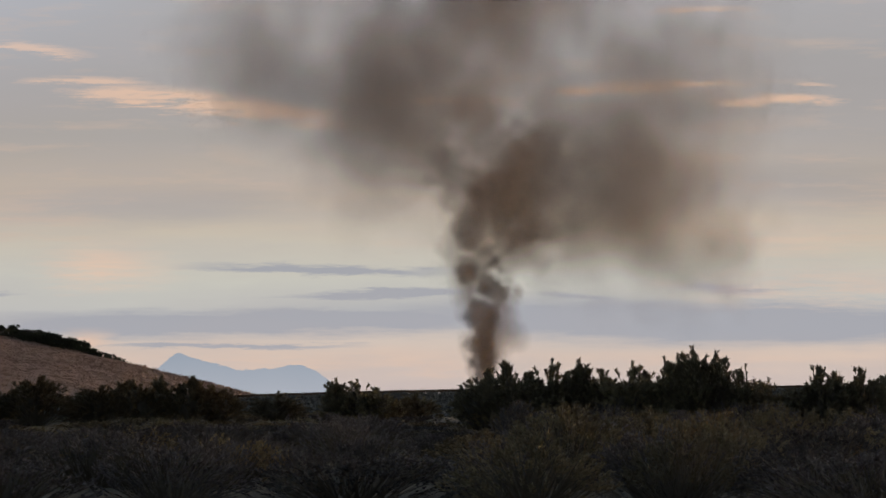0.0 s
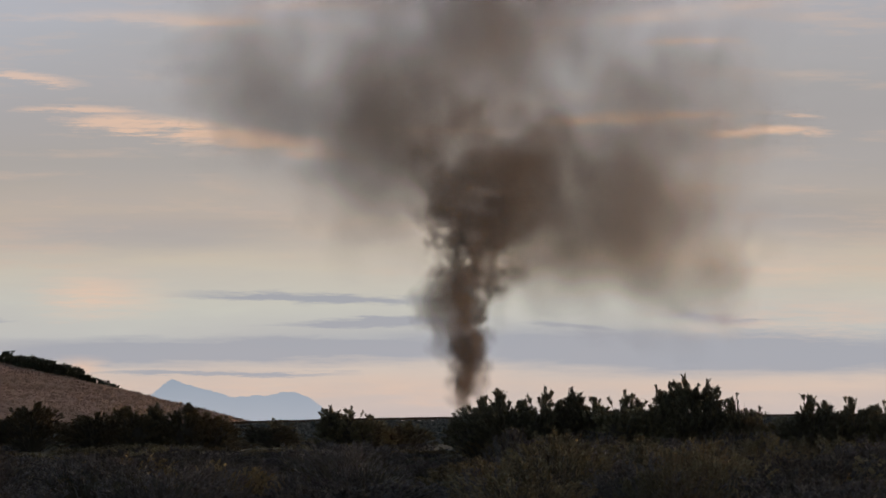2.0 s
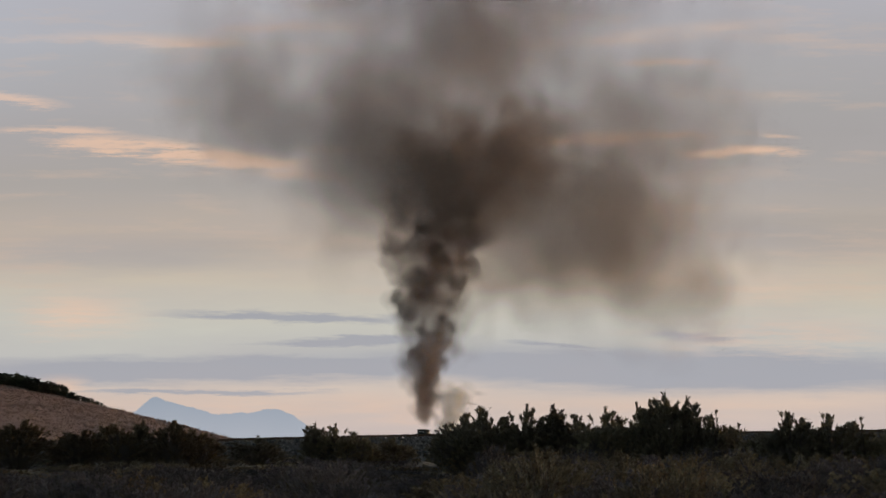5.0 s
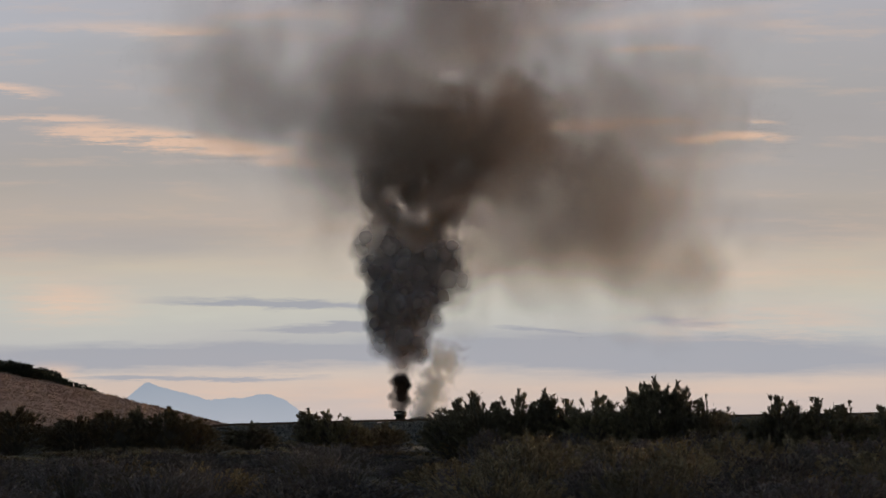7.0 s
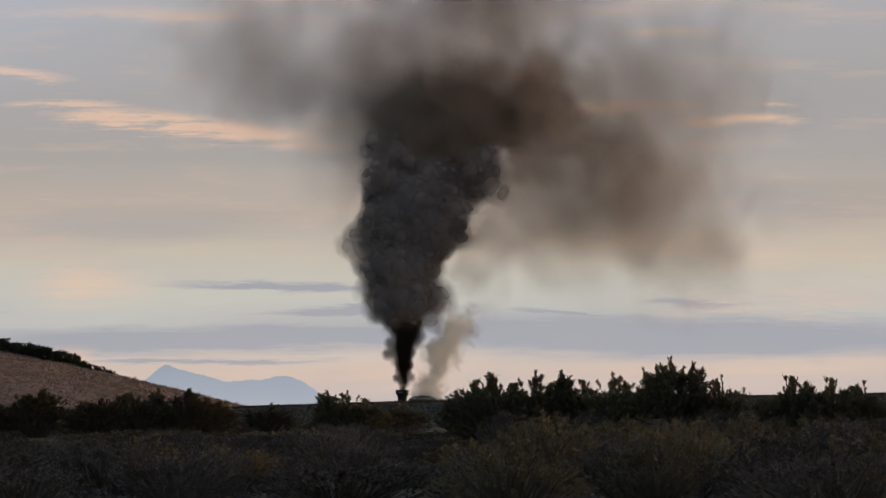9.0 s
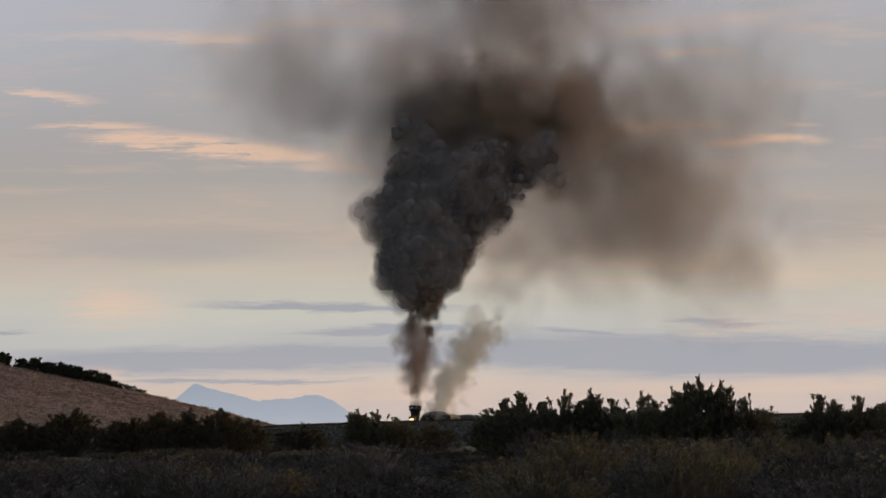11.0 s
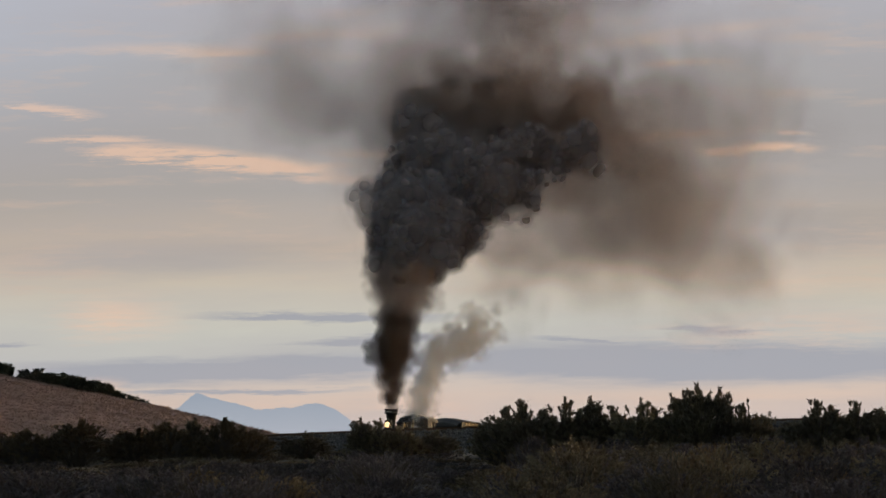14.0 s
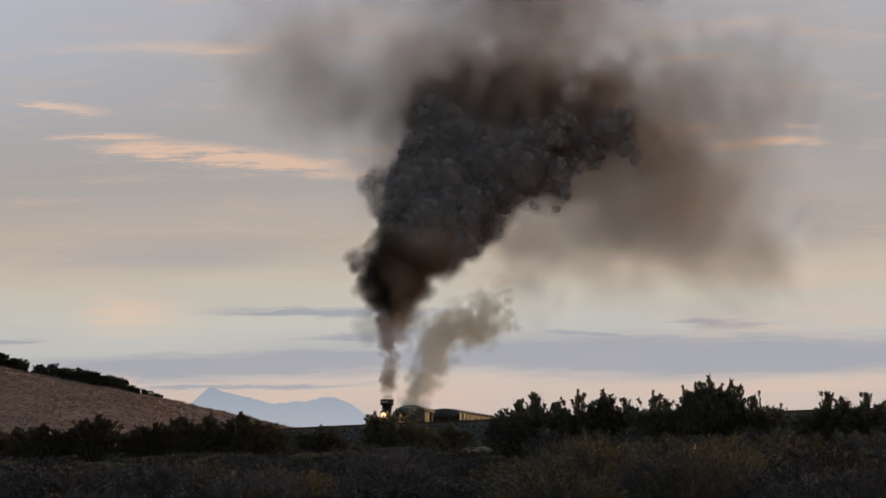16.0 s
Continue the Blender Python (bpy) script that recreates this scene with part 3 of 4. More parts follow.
def juniper(seed):
    rng = random.Random(seed)
    tree = thing("juniper_tree", "small dark bushy juniper on the hill crest", "tree", "junipers along the crest")
    bm = bmesh.new()
    turned(bm, ((0.14, -0.3), (0.10, 0.5), (0.05, 1.4)), 6)
    for _ in range(6):
        a = rng.uniform(0, 6.28)
        m = Matrix.Translation((0, 0, rng.uniform(0.2, 0.9))) @ Matrix.Rotation(a, 4, "Z") @ Matrix.Rotation(rng.uniform(0.6, 1.1), 4, "Y")
        turned(bm, ((0.05, 0), (0.02, 0.9)), 5, m)
    part("trunk", bm, M_TWIG, tree)
    vs, fs = [], []
    for _ in range(46):
        a, r = rng.uniform(0, 6.28), math.sqrt(rng.random())
        z = rng.uniform(0.02, 1.0)
        lim = 1.05 * math.sqrt(max(0.05, 1 - (z - 0.42) ** 2 / 0.45))
        tip = Vector((math.cos(a) * r * lim, math.sin(a) * r * lim, z * 2.1))
        base = tip * 0.72 + Vector((0, 0, 0.1))
        v, f = spray(rng, tip, base, 22, 0.26, 0.07, 0.7)
        k = len(vs)
        vs += v
        fs += [tuple(j + k for j in q) for q in f]
    me = bpy.data.meshes.new("crown")
    me.from_pydata(vs, [], fs)
    me.materials.append(M_JUNIPER)
    ob = new("crown", me)
    ob.parent = tree
    return tree


def build_junipers():
    kinds = [juniper(s) for s in (31, 32, 33)]
    rng = random.Random(9)
    x = -86.0
    while x < -44.3:
        y = 350 + rng.uniform(-1.0, 3.0)
        s = rng.uniform(0.85, 1.3) * min(1.0, 0.4 + (-44.3 - x) * 0.08)
        if not (-63.6 < x < -62.6):
            ob = copy_thing(rng.choice(kinds), pose(x, y, hill_ridge(x) - 0.35 - 0.45 * s, 0, 0, rng.uniform(0, 360)))
            ob.scale = (s * 1.15, s * 1.15, s)
        x += rng.uniform(0.35, 0.7)
    for k in kinds:
        for o in (k, *k.children_recursive):
            bpy.data.objects.remove(o)


# ---- the engine, along -y, rail top at z = 0, chimney over the origin ----
def wheel(name, parent, x, y, r, spokes, mat=None):
    bm = bmesh.new()
    m = along_x()
    turned(bm, ((r - 0.07, -0.06), (r, -0.06), (r, 0.05), (r + 0.025, 0.065), (r - 0.07, 0.065)), 26, m, False)
    turned(bm, ((0.11, -0.09), (0.11, 0.09)), 12, m)
    for i in range(spokes):
        a = math.pi * 2 * i / spokes
        box(bm, 0, 0, (r - 0.02) * 0.5, 0.04, 0.05, r - 0.06, 0, Matrix.Rotation(a, 4, "X"))
    ob = part(name, bm, mat or M_RED, parent)
    ob.location = (x, y, r)
    return ob


def build_engine():
    e = thing("steam_locomotive", "black old-time steam locomotive with flared chimney and lit headlamp", "locomotive")
    zc = 2.05
    bm = bmesh.new()
    turned(bm, ((0.62, 0.95), (0.62, 3.7), (0.72, 4.3), (0.74, 5.9)), 28, Matrix.Translation((0, 0, zc)) @ along_y())
    part("boiler", bm, M_JACKET, e, "dull dark boiler jacket")
    for y in (1.6, 2.5, 3.4):
        bm = bmesh.new()
        turned(bm, ((0.635, y), (0.64, y + 0.02), (0.64, y + 0.06), (0.635, y + 0.08)), 28, Matrix.Translation((0, 0, zc)) @ along_y())
        part("boiler_band", bm, M_BRASS, e, "tarnished brass band")
    bm = bmesh.new()
    turned(bm, ((0.3, -0.78), (0.6, -0.70), (0.66, -0.62), (0.66, 0.97)), 28, Matrix.Translation((0, 0, zc)) @ along_y())
    part("smokebox", bm, M_BLACK, e)
    bm = bmesh.new()
    turned(bm, ((0.36, 0.55), (0.42, 0.62), (0.36, 0.74), (0.37, 1.0), (0.42, 1.45), (0.46, 1.76), (0.52, 1.82), (0.60, 1.86), (0.60, 1.92), (0.575, 1.94), (0.575, 2.19),
                (0.62, 2.21), (0.62, 2.27), (0.50, 2.27), (0.40, 2.0), (0.25, 1.2)), 32, Matrix.Translation((0, 0, zc)), False)
    stack = part("chimney", bm, M_BLACK, e, "flared black chimney with a broad capped top", True)
    bm = bmesh.new()
    for i, w in enumerate((0.05, 0.03, 0.05, 0.05, 0.03, 0.05)):
        a = radians(-90 - 20 + i * 8 + (4 if i > 2 else -2))
        box(bm, 0.592, 0, zc + 2.06, 0.012, w, 0.11, 0, Matrix.Rotation(a, 4, "Z"))
    part("lettering", bm, M_LETTER, stack, "row of small pale marks")
    lamp = bpy.data.objects.new("headlamp", None)
    scene.collection.objects.link(lamp)
    bm = bmesh.new()
    box(bm, 0, -0.66, 2.93, 0.56, 0.5, 0.62, 0.03)
    box(bm, 0, -0.66, 3.27, 0.64, 0.58, 0.06, 0.02)
    turned(bm, ((0.10, 3.28), (0.07, 3.42), (0.12, 3.44), (0.02, 3.5)), 12, Matrix.Translation((0, -0.66, 0)))
    box(bm, 0, -0.66, 2.58, 0.7, 0.6, 0.05, 0.01)
    lampbox = part("headlamp", bm, M_BLACK, e, "boxy headlamp with a glowing round lens")
    bpy.data.objects.remove(lamp)
    bm = bmesh.new()
    turned(bm, ((0.20, 0), (0.235, 0.03), (0.235, 0.05), (0.02, 0.05)), 24, Matrix.Translation((0, -0.90, 2.93)) @ Matrix.Rotation(radians(90), 4, "X"))
    part("lens", bm, M_LAMP, lampbox, "warm glowing lens")
    bm = bmesh.new()
    turned(bm, ((0.24, 0.0), (0.27, 0.0), (0.27, 0.06), (0.24, 0.06)), 24, Matrix.Translation((0, -0.90, 2.93)) @ Matrix.Rotation(radians(90), 4, "X"), False)
    part("lens_ring", bm, M_BRASS, lampbox)
    for nm, y, r, top in (("sand_dome", 2.15, 0.33, 3.42), ("steam_dome", 4.0, 0.36, 3.55)):
        bm = bmesh.new()
        turned(bm, ((r + 0.08, zc + 0.5), (r + 0.03, zc + 0.64), (r, zc + 0.75), (r, top - 0.25), (r + 0.06, top - 0.2), (r + 0.03, top - 0.12), (r * 0.6, top), (0.08, top + 0.08), (0.06, top + 0.25), (0.1, top + 0.27), (0.02, top + 0.34)),
               22, Matrix.Translation((0, y, 0)))
        part(nm, bm, M_BLACK, e)
    bm = bmesh.new()
    for sx in (-0.28, 0.28):
        box(bm, sx, 3.05, 3.0, 0.05, 0.08, 0.62)
    box(bm, 0, 3.05, 3.33, 0.66, 0.06, 0.05)
    frame_ob = part("bell_frame", bm, M_BLACK, e)
    bm = bmesh.new()
    turned(bm, ((0.23, 2.92), (0.19, 2.98), (0.14, 3.15), (0.09, 3.27), (0.03, 3.3)), 18, Matrix.Translation((0, 3.05, 0)))
    part("bell", bm, M_BRASS, frame_ob, "brass bell")
    bm = bmesh.new()
    turned(bm, ((0.05, 3.3), (0.05, 3.62), (0.08, 3.64), (0.03, 3.75)), 10, Matrix.Translation((0.22, 4.75, 0)))
    turned(bm, ((0.05, 3.3), (0.05, 3.55), (0.08, 3.57), (0.03, 3.68)), 10, Matrix.Translation((-0.2, 4.75, 0)))
    turned(bm, ((0.06, 2.6), (0.05, 3.4)), 10, Matrix.Translation((0.22, 4.75, 0)))
    turned(bm, ((0.06, 2.6), (0.05, 3.4)), 10, Matrix.Translation((-0.2, 4.75, 0)))
    part("safety_valve", bm, M_BRASS, e)
    # cab
    cab = new("cab")
    cab.parent = e
    cab.scale = (1, 1, 1.14)
    bm = bmesh.new()
    for sx in (-1.28, 1.28):
        box(bm, sx, 6.55, 1.85, 0.06, 1.9, 0.75, 0.01)
        for y in (5.63, 6.25, 6.85, 7.47):
            box(bm, sx, y, 2.75, 0.07, 0.09, 1.1, 0.01)
        box(bm, sx, 6.55, 3.32, 0.07, 1.9, 0.16, 0.01)
        box(bm, sx * 0.985, 6.24, 2.75, 0.03, 1.2, 1.1)
    box(bm, 0, 7.44, 2.5, 2.5, 0.05, 1.9, 0.01)
    part("side_wall", bm, M_CABWOOD, cab, "dark varnished wooden cab side with one open window")
    bm = bmesh.new()
    for sx in (-1.06, 1.06):
        box(bm, sx, 5.62, 2.45, 0.44, 0.06, 1.9, 0.01)
    box(bm, 0, 5.62, 3.3, 1.7, 0.06, 0.3, 0.01)
    part("front_wall", bm, M_CABWOOD, cab)
    bm = bmesh.new()
    for sx in (-0.6, 0.6):
        box(bm, sx, 5.64, 2.98, 0.48, 0.015, 0.3)
    part("front_pane", bm, M_GLASS, cab)
    bm = bmesh.new()
    rows = []
    for y in (5.3, 7.9):
        rows.append([bm.verts.new((1.5 * math.sin(a), y, 3.2 + 0.62 * math.cos(a) - 0.22 + o)) for o in (0, 0.06) for a in ([radians(-72 + 12 * i) for i in range(13)] if o == 0 else [radians(72 - 12 * i) for i in range(13)])])
    k = len(rows[0])
    for i in range(k):
        bm.faces.new((rows[0][i], rows[0][(i + 1) % k], rows[1][(i + 1) % k], rows[1][i]))
    bm.faces.new(rows[0][::-1])
    bm.faces.new(rows[1])
    part("roof", bm, M_BLACK, cab, "sooty arched cab roof")
    bm = bmesh.new()
    box(bm, 0, 6.7, 1.42, 2.7, 2.2, 0.1, 0.01)
    part("floor_plate", bm, M_BLACK, cab)
    # running gear and front end
    bm = bmesh.new()
    for sx in (-0.55, 0.55):
        box(bm, sx, 3.0, 1.1, 0.1, 8.6, 0.2, 0.01)
    part("main_frame", bm, M_BLACK, e)
    for sx in (-1, 1):
        bm = bmesh.new()
        box(bm, sx * 1.02, 3.4, 1.62, 0.42, 4.5, 0.05, 0.01)
        part("running_board", bm, M_RED, e)
        bm = bmesh.new()
        turned(bm, ((0.1, -0.55), (0.30, -0.5), (0.30, 0.5), (0.1, 0.55)), 20, Matrix.Translation((sx * 0.98, 0.2, 0.98)) @ along_y())
        box(bm, sx * 0.98, 0.2, 1.38, 0.42, 0.7, 0.3, 0.04)
        part("cylinder", bm, M_RED, e)
        bm = bmesh.new()
        turned(bm, ((0.02, 0.9), (0.02, 5.6)), 8, Matrix.Translation((sx * 0.80, 0, zc + 0.35)) @ along_y())
        part("handrail", bm, M_BRASS, e)
        bm = bmesh.new()
        box(bm, sx * 0.98, 2.4, 0.98, 0.06, 3.2, 0.12, 0.01)
        part("connecting_rod", bm, M_JACKET, e)
        bm = bmesh.new()
        box(bm, sx * 0.72, -0.7, 1.45, 0.04, 0.05, 2.1, 0, Matrix.Translation((0, -0.55, 0.6)) @ Matrix.Rotation(radians(-38), 4, "X"))
        part("brace", bm, M_BLACK, e)
        bm = bmesh.new()
        box(bm, sx * 0.62, -1.72, 1.62, 0.10, 0.06, 0.85, 0.01)
        part("flag_staff", bm, M_BLACK, e)
    bm = bmesh.new()
    box(bm, 0, -1.7, 1.05, 2.4, 0.3, 0.28, 0.02)
    part("buffer_beam", bm, M_RED, e)
    pilot = new("pilot")
    pilot.parent = e
    for i in range(-6, 7):
        bm = bmesh.new()
        a, b = Vector((i * 0.085, -1.85, 0.95)), Vector((i * 0.185, -3.1 + abs(i) * 0.16, 0.15))
        d = b - a
        box(bm, 0, 0, 0, 0.05, 0.05, d.length, 0, Matrix.Translation((a + b) / 2) @ d.to_track_quat("Z", "Y").to_matrix().to_4x4())
        part("pilot_bar", bm, M_RED, pilot)
    wheels = []
    for y, r, n in ((-0.75, 0.38, 10), (0.95, 0.38, 10), (3.0, 0.75, 14), (5.3, 0.75, 14)):
        for sx in (-0.76, 0.76):
            wheels.append((wheel("wheel", e, sx, y, r, n), r))
    return e, wheels


def build_tender():
    t = thing("tender", "dark green riveted tender heaped with coal behind the engine", "tender")
    bm = bmesh.new()
    box(bm, 0, 2.6, 1.72, 2.5, 4.9, 1.15, 0.06)
    box(bm, 0, 2.6, 2.36, 2.62, 5.0, 0.10, 0.02)
    part("tank", bm, M_COACH, t)
    bm = bmesh.new()
    box(bm, 0, 2.6, 1.02, 2.3, 5.2, 0.24, 0.02)
    part("underframe", bm, M_BLACK, t)
    rng = random.Random(4)
    bm = bmesh.new()
    for _ in range(240):
        x, y = rng.uniform(-1.05, 1.05), rng.uniform(0.4, 4.6)
        z = 2.42 + 0.42 * (1 - (x / 1.15) ** 2) * max(0.1, 1 - ((y - 2.0) / 2.9) ** 2)
        bmesh.ops.create_icosphere(bm, subdivisions=1, radius=rng.uniform(0.09, 0.17), matrix=Matrix.Translation((x, y, z)) @ Euler((rng.random() * 6, rng.random() * 6, 0)).to_matrix().to_4x4())
    part("coal_load", bm, M_BLACK, t, "heaped black coal")
    wheels = []
    for y in (0.7, 1.7, 3.5, 4.5):
        for sx in (-0.76, 0.76):
            wheels.append((wheel("wheel", t, sx, y, 0.42, 10, M_BLACK), 0.42))
    return t, wheels


def build_coach():
    c = thing("passenger_coach", "old wooden passenger coach with arched grey roof and pale window posts", "railway coach", "coaches of the train")
    L = 14.5
    bm = bmesh.new()
    for sx in (-1.42, 1.42):
        box(bm, sx, L / 2, 1.75, 0.08, L - 1.6, 1.15, 0.01)
        box(bm, sx, L / 2, 3.56, 0.08, L - 1.6, 0.10, 0.01)
    for y in (0.8, L - 0.8):
        for sx in (-0.97, 0.97):
            box(bm, sx, y, 2.4, 0.86, 0.08, 2.4, 0.01)
        box(bm, 0, y, 3.35, 1.1, 0.08, 0.5, 0.01)
    part("body", bm, M_COACH, c, "dark olive panelled body")
    for sx in (-1.43, 1.43):
        y = 0.85
        while y < L - 0.7:
            bm = bmesh.new()
            box(bm, sx, y, 2.92, 0.10, 0.26, 1.2, 0.01)
            part("window_post", bm, M_CREAM, c, "pale cream post")
            y += 0.914
        y = 0.85 + 0.457
        for i in range(14):
            bm = bmesh.new()
            box(bm, sx * 0.985, y, 2.92, 0.02, 0.70, 1.18)
            part("window_pane", bm, M_GLASS, c)
            y += 0.914
    bm = bmesh.new()
    prof = [(1.62, 3.58), (1.5, 3.68), (1.2, 3.78), (0.8, 3.86), (0.0, 3.93), (-0.8, 3.86), (-1.2, 3.78), (-1.5, 3.68), (-1.62, 3.58), (-1.45, 3.55), (0, 3.62), (1.45, 3.55)]
    rows = [[bm.verts.new((x * w, y, z - drop)) for x, z in prof] for y, drop, w in ((-0.15, 0.42, 0.8), (0.25, 0.12, 0.93), (0.8, 0, 1), (L - 0.8, 0, 1), (L - 0.25, 0.12, 0.93), (L + 0.15, 0.42, 0.8))]
    k = len(prof)
    for a, b in zip(rows, rows[1:]):
        for i in range(k):
            bm.faces.new((a[i], a[(i + 1) % k], b[(i + 1) % k], b[i]))
    bm.faces.new(rows[0])
    bm.faces.new(rows[-1][::-1])
    part("roof", bm, M_ROOF, c, "arched grey canvas roof")
    for y in (0.79, L - 0.79):
        bm = bmesh.new()
        box(bm, 0, y + (0.0), 2.2, 0.92, 0.05, 1.8, 0.01)
        part("end_door", bm, M_CABWOOD, c)
    bm = bmesh.new()
    box(bm, 0, L / 2, 1.08, 2.7, L, 0.22, 0.02)
    part("underframe", bm, M_BLACK, c)
    for y in (0.08, L - 0.08):
        bm = bmesh.new()
        for sx in (-1.2, -0.5, 0.5, 1.2):
            box(bm, sx, y, 1.65, 0.04, 0.04, 0.95)
        box(bm, 0.85, y, 2.12, 0.74, 0.05, 0.05)
        box(bm, -0.85, y, 2.12, 0.74, 0.05, 0.05)
        part("platform_railing", bm, M_BLACK, c)
    wheels = []
    for y in (2.0, 4.0, L - 4.0, L - 2.0):
        for sx in (-0.76, 0.76):
            wheels.append((wheel("wheel", c, sx, y, 0.42, 10, M_BLACK), 0.42))
    return c, wheels


# ---- smoke ----
def wisp_mesh(name, seed, wisps, wisp_size, mat):
    """A ball of curled, half-clear wisps, thickest in the middle."""
    rng = random.Random(seed)
    bm = bmesh.new()
    uv = bm.loops.layers.uv.new("rim")
    for _ in range(wisps):
        c = Vector((rng.gauss(0, 1), rng.gauss(0, 1), rng.gauss(0, 1))) * 0.42
        turn = Matrix()
        while abs(turn[1][2]) < 0.3:
            turn = Euler((rng.uniform(0, 6.28), rng.uniform(0, 6.28), rng.uniform(0, 6.28))).to_matrix().to_4x4()
        m = Matrix.Translation(c) @ turn
        s = wisp_size * rng.uniform(0.7, 1.3)
        mid = bm.verts.new(m @ Vector((0, 0, 0.05 * s)))
        ring = [bm.verts.new(m @ Vector((s * math.cos(a), s * math.sin(a), -0.02 * s))) for a in (i * math.pi / 3.5 for i in range(7))]
        for i in range(7):
            f = bm.faces.new((mid, ring[i], ring[(i + 1) % 7]))
            f.smooth = True
            for lp, j in zip(f.loops, (-1, i, i + 1)):
                an = j * math.pi / 3.5
                lp[uv].uv = (0.5, 0.5) if j < 0 else (0.5 + 0.5 * math.cos(an), 0.5 + 0.5 * math.sin(an))
    return mesh_of(name, bm, mat)


BILLOW_RINGS, BILLOW_SIDES = 6, 16


def billow_mesh(name, seed, mat, domes=7):
    """A lumpy billow made of rounded lobes that bulge outwards, each one thinning out towards its own rim."""
    rng = random.Random(seed)
    bm = bmesh.new()
    uv = bm.loops.layers.uv.new("rim")
    for d in range(domes):
        # the two largest lobes close the front and the back, the rest bud from the flanks
        if d < 2:
            way = Vector((rng.gauss(0, 0.2), -1 if d == 0 else 1, rng.gauss(0, 0.2))).normalized()
            c, s = Vector((0, 0, 0)), 1.0
        else:
            a = 6.283 * (d - 2 + rng.uniform(-0.3, 0.3)) / (domes - 2)
            side = -1 if d % 3 else 1
            c = Vector((math.cos(a) * 0.55, side * rng.uniform(0.1, 0.4), math.sin(a) * 0.55))
            way = Vector((c.x * 0.6, side, c.z * 0.6)).normalized()
            s = rng.uniform(0.5, 0.72)
        m = Matrix.Translation(c) @ way.to_track_quat("Z", "Y").to_matrix().to_4x4()

        def at(i, j):
            r, an = i / BILLOW_RINGS, 6.2832 * j / BILLOW_SIDES
            p = Vector((r * math.cos(an), r * math.sin(an), 0.72 * math.sqrt(max(0.0, 1 - r * r))))
            k = 1 + 0.16 * noise.noise(p * 1.9 + Vector((seed * 5.1, d * 3.7, 0)))
            k += 0.05 * noise.noise(p * 4.3 + Vector((seed * 2.1, d * 9.7, 4)))
            return bm.verts.new(m @ (p * k * s))

        top = at(0, 0)
        rings = [[at(i, j) for j in range(BILLOW_SIDES)] for i in range(1, BILLOW_RINGS + 1)]

        def rim(i, j):
            an = 6.2832 * j / BILLOW_SIDES
            return (0.5 + 0.45 * i / BILLOW_RINGS * math.cos(an), 0.5 + 0.45 * i / BILLOW_RINGS * math.sin(an))

        for j in range(BILLOW_SIDES):
            n = (j + 1) % BILLOW_SIDES
            f = bm.faces.new((top, rings[0][j], rings[0][n]))
            f.smooth = True
            for lp, q in zip(f.loops, ((0, 0), (1, j), (1, j + 1))):
                lp[uv].uv = rim(*q)
            for i in range(BILLOW_RINGS - 1):
                f = bm.faces.new((rings[i][j], rings[i + 1][j], rings[i + 1][n], rings[i][n]))
                f.smooth = True
                for lp, q in zip(f.loops, ((i + 1, j), (i + 2, j), (i + 2, j + 1), (i + 1, j + 1))):
                    lp[uv].uv = rim(*q)
    return mesh_of(name, bm, mat)


STACK_TOP = 4.32


def stack_at(t):
    return track_pose(on_track(SPEED * (16.0 - t))) @ Vector((0, 0, STACK_TOP))


def climb(born):
    """How high and how slowly smoke born at that time climbs, and how the breeze takes it: the hard pull throws it highest."""
    if born < 5.8:
        return 30.0, 2.8, 0.5
    k = max(0.0, min(1.0, (born - 6.2) / 4.1))
    return 26 - 11 * k, 2.6 - 0.9 * k, 1.35 if born < 7.4 else 0.6


def puff_rows(born, out, spin, spread, kick):
    """The way of one puff: below the track until it is born, then up the chimney, outwards and away on the wind."""
    rows = []
    src = stack_at(born)
    high, slow, breeze = climb(born)
    ts = {round(-0.5 + i * 0.8, 3) for i in range(22)}
    if -0.4 < born < 16.2:
        ts |= {round(max(-0.5, born - 0.3), 3), round(born - 0.04, 3), round(born, 3), round(born + 0.15, 3), round(born + 0.4, 3), round(born + 0.9, 3)}
    for t in sorted(ts):
        age = t - born
        if age < -0.002:
            p, turn = src - Vector((0, 0, 9.0)), 0.0
        else:
            age = max(0.0, age)
            h = (high - kick) * (1 - math.exp(-age / slow)) + kick * (1 - 0.25 * math.exp(-age / 0.25))
            w = spread * (0.25 + 0.25 * h) * (1 - math.exp(-h / 2.0))
            wind = breeze * max(0.0, h - 9.0) / 20.0 * age * (0.5 + 0.5 * out.x)
            p = src + Vector((out.x * w - 0.35 * min(age, 3.0) + wind, out.y * w, h + out.z * w * 0.7))
            turn = min(spin * h, 60 * age)
        rows.append((t, p, turn))
    return rows


PUFFS = []


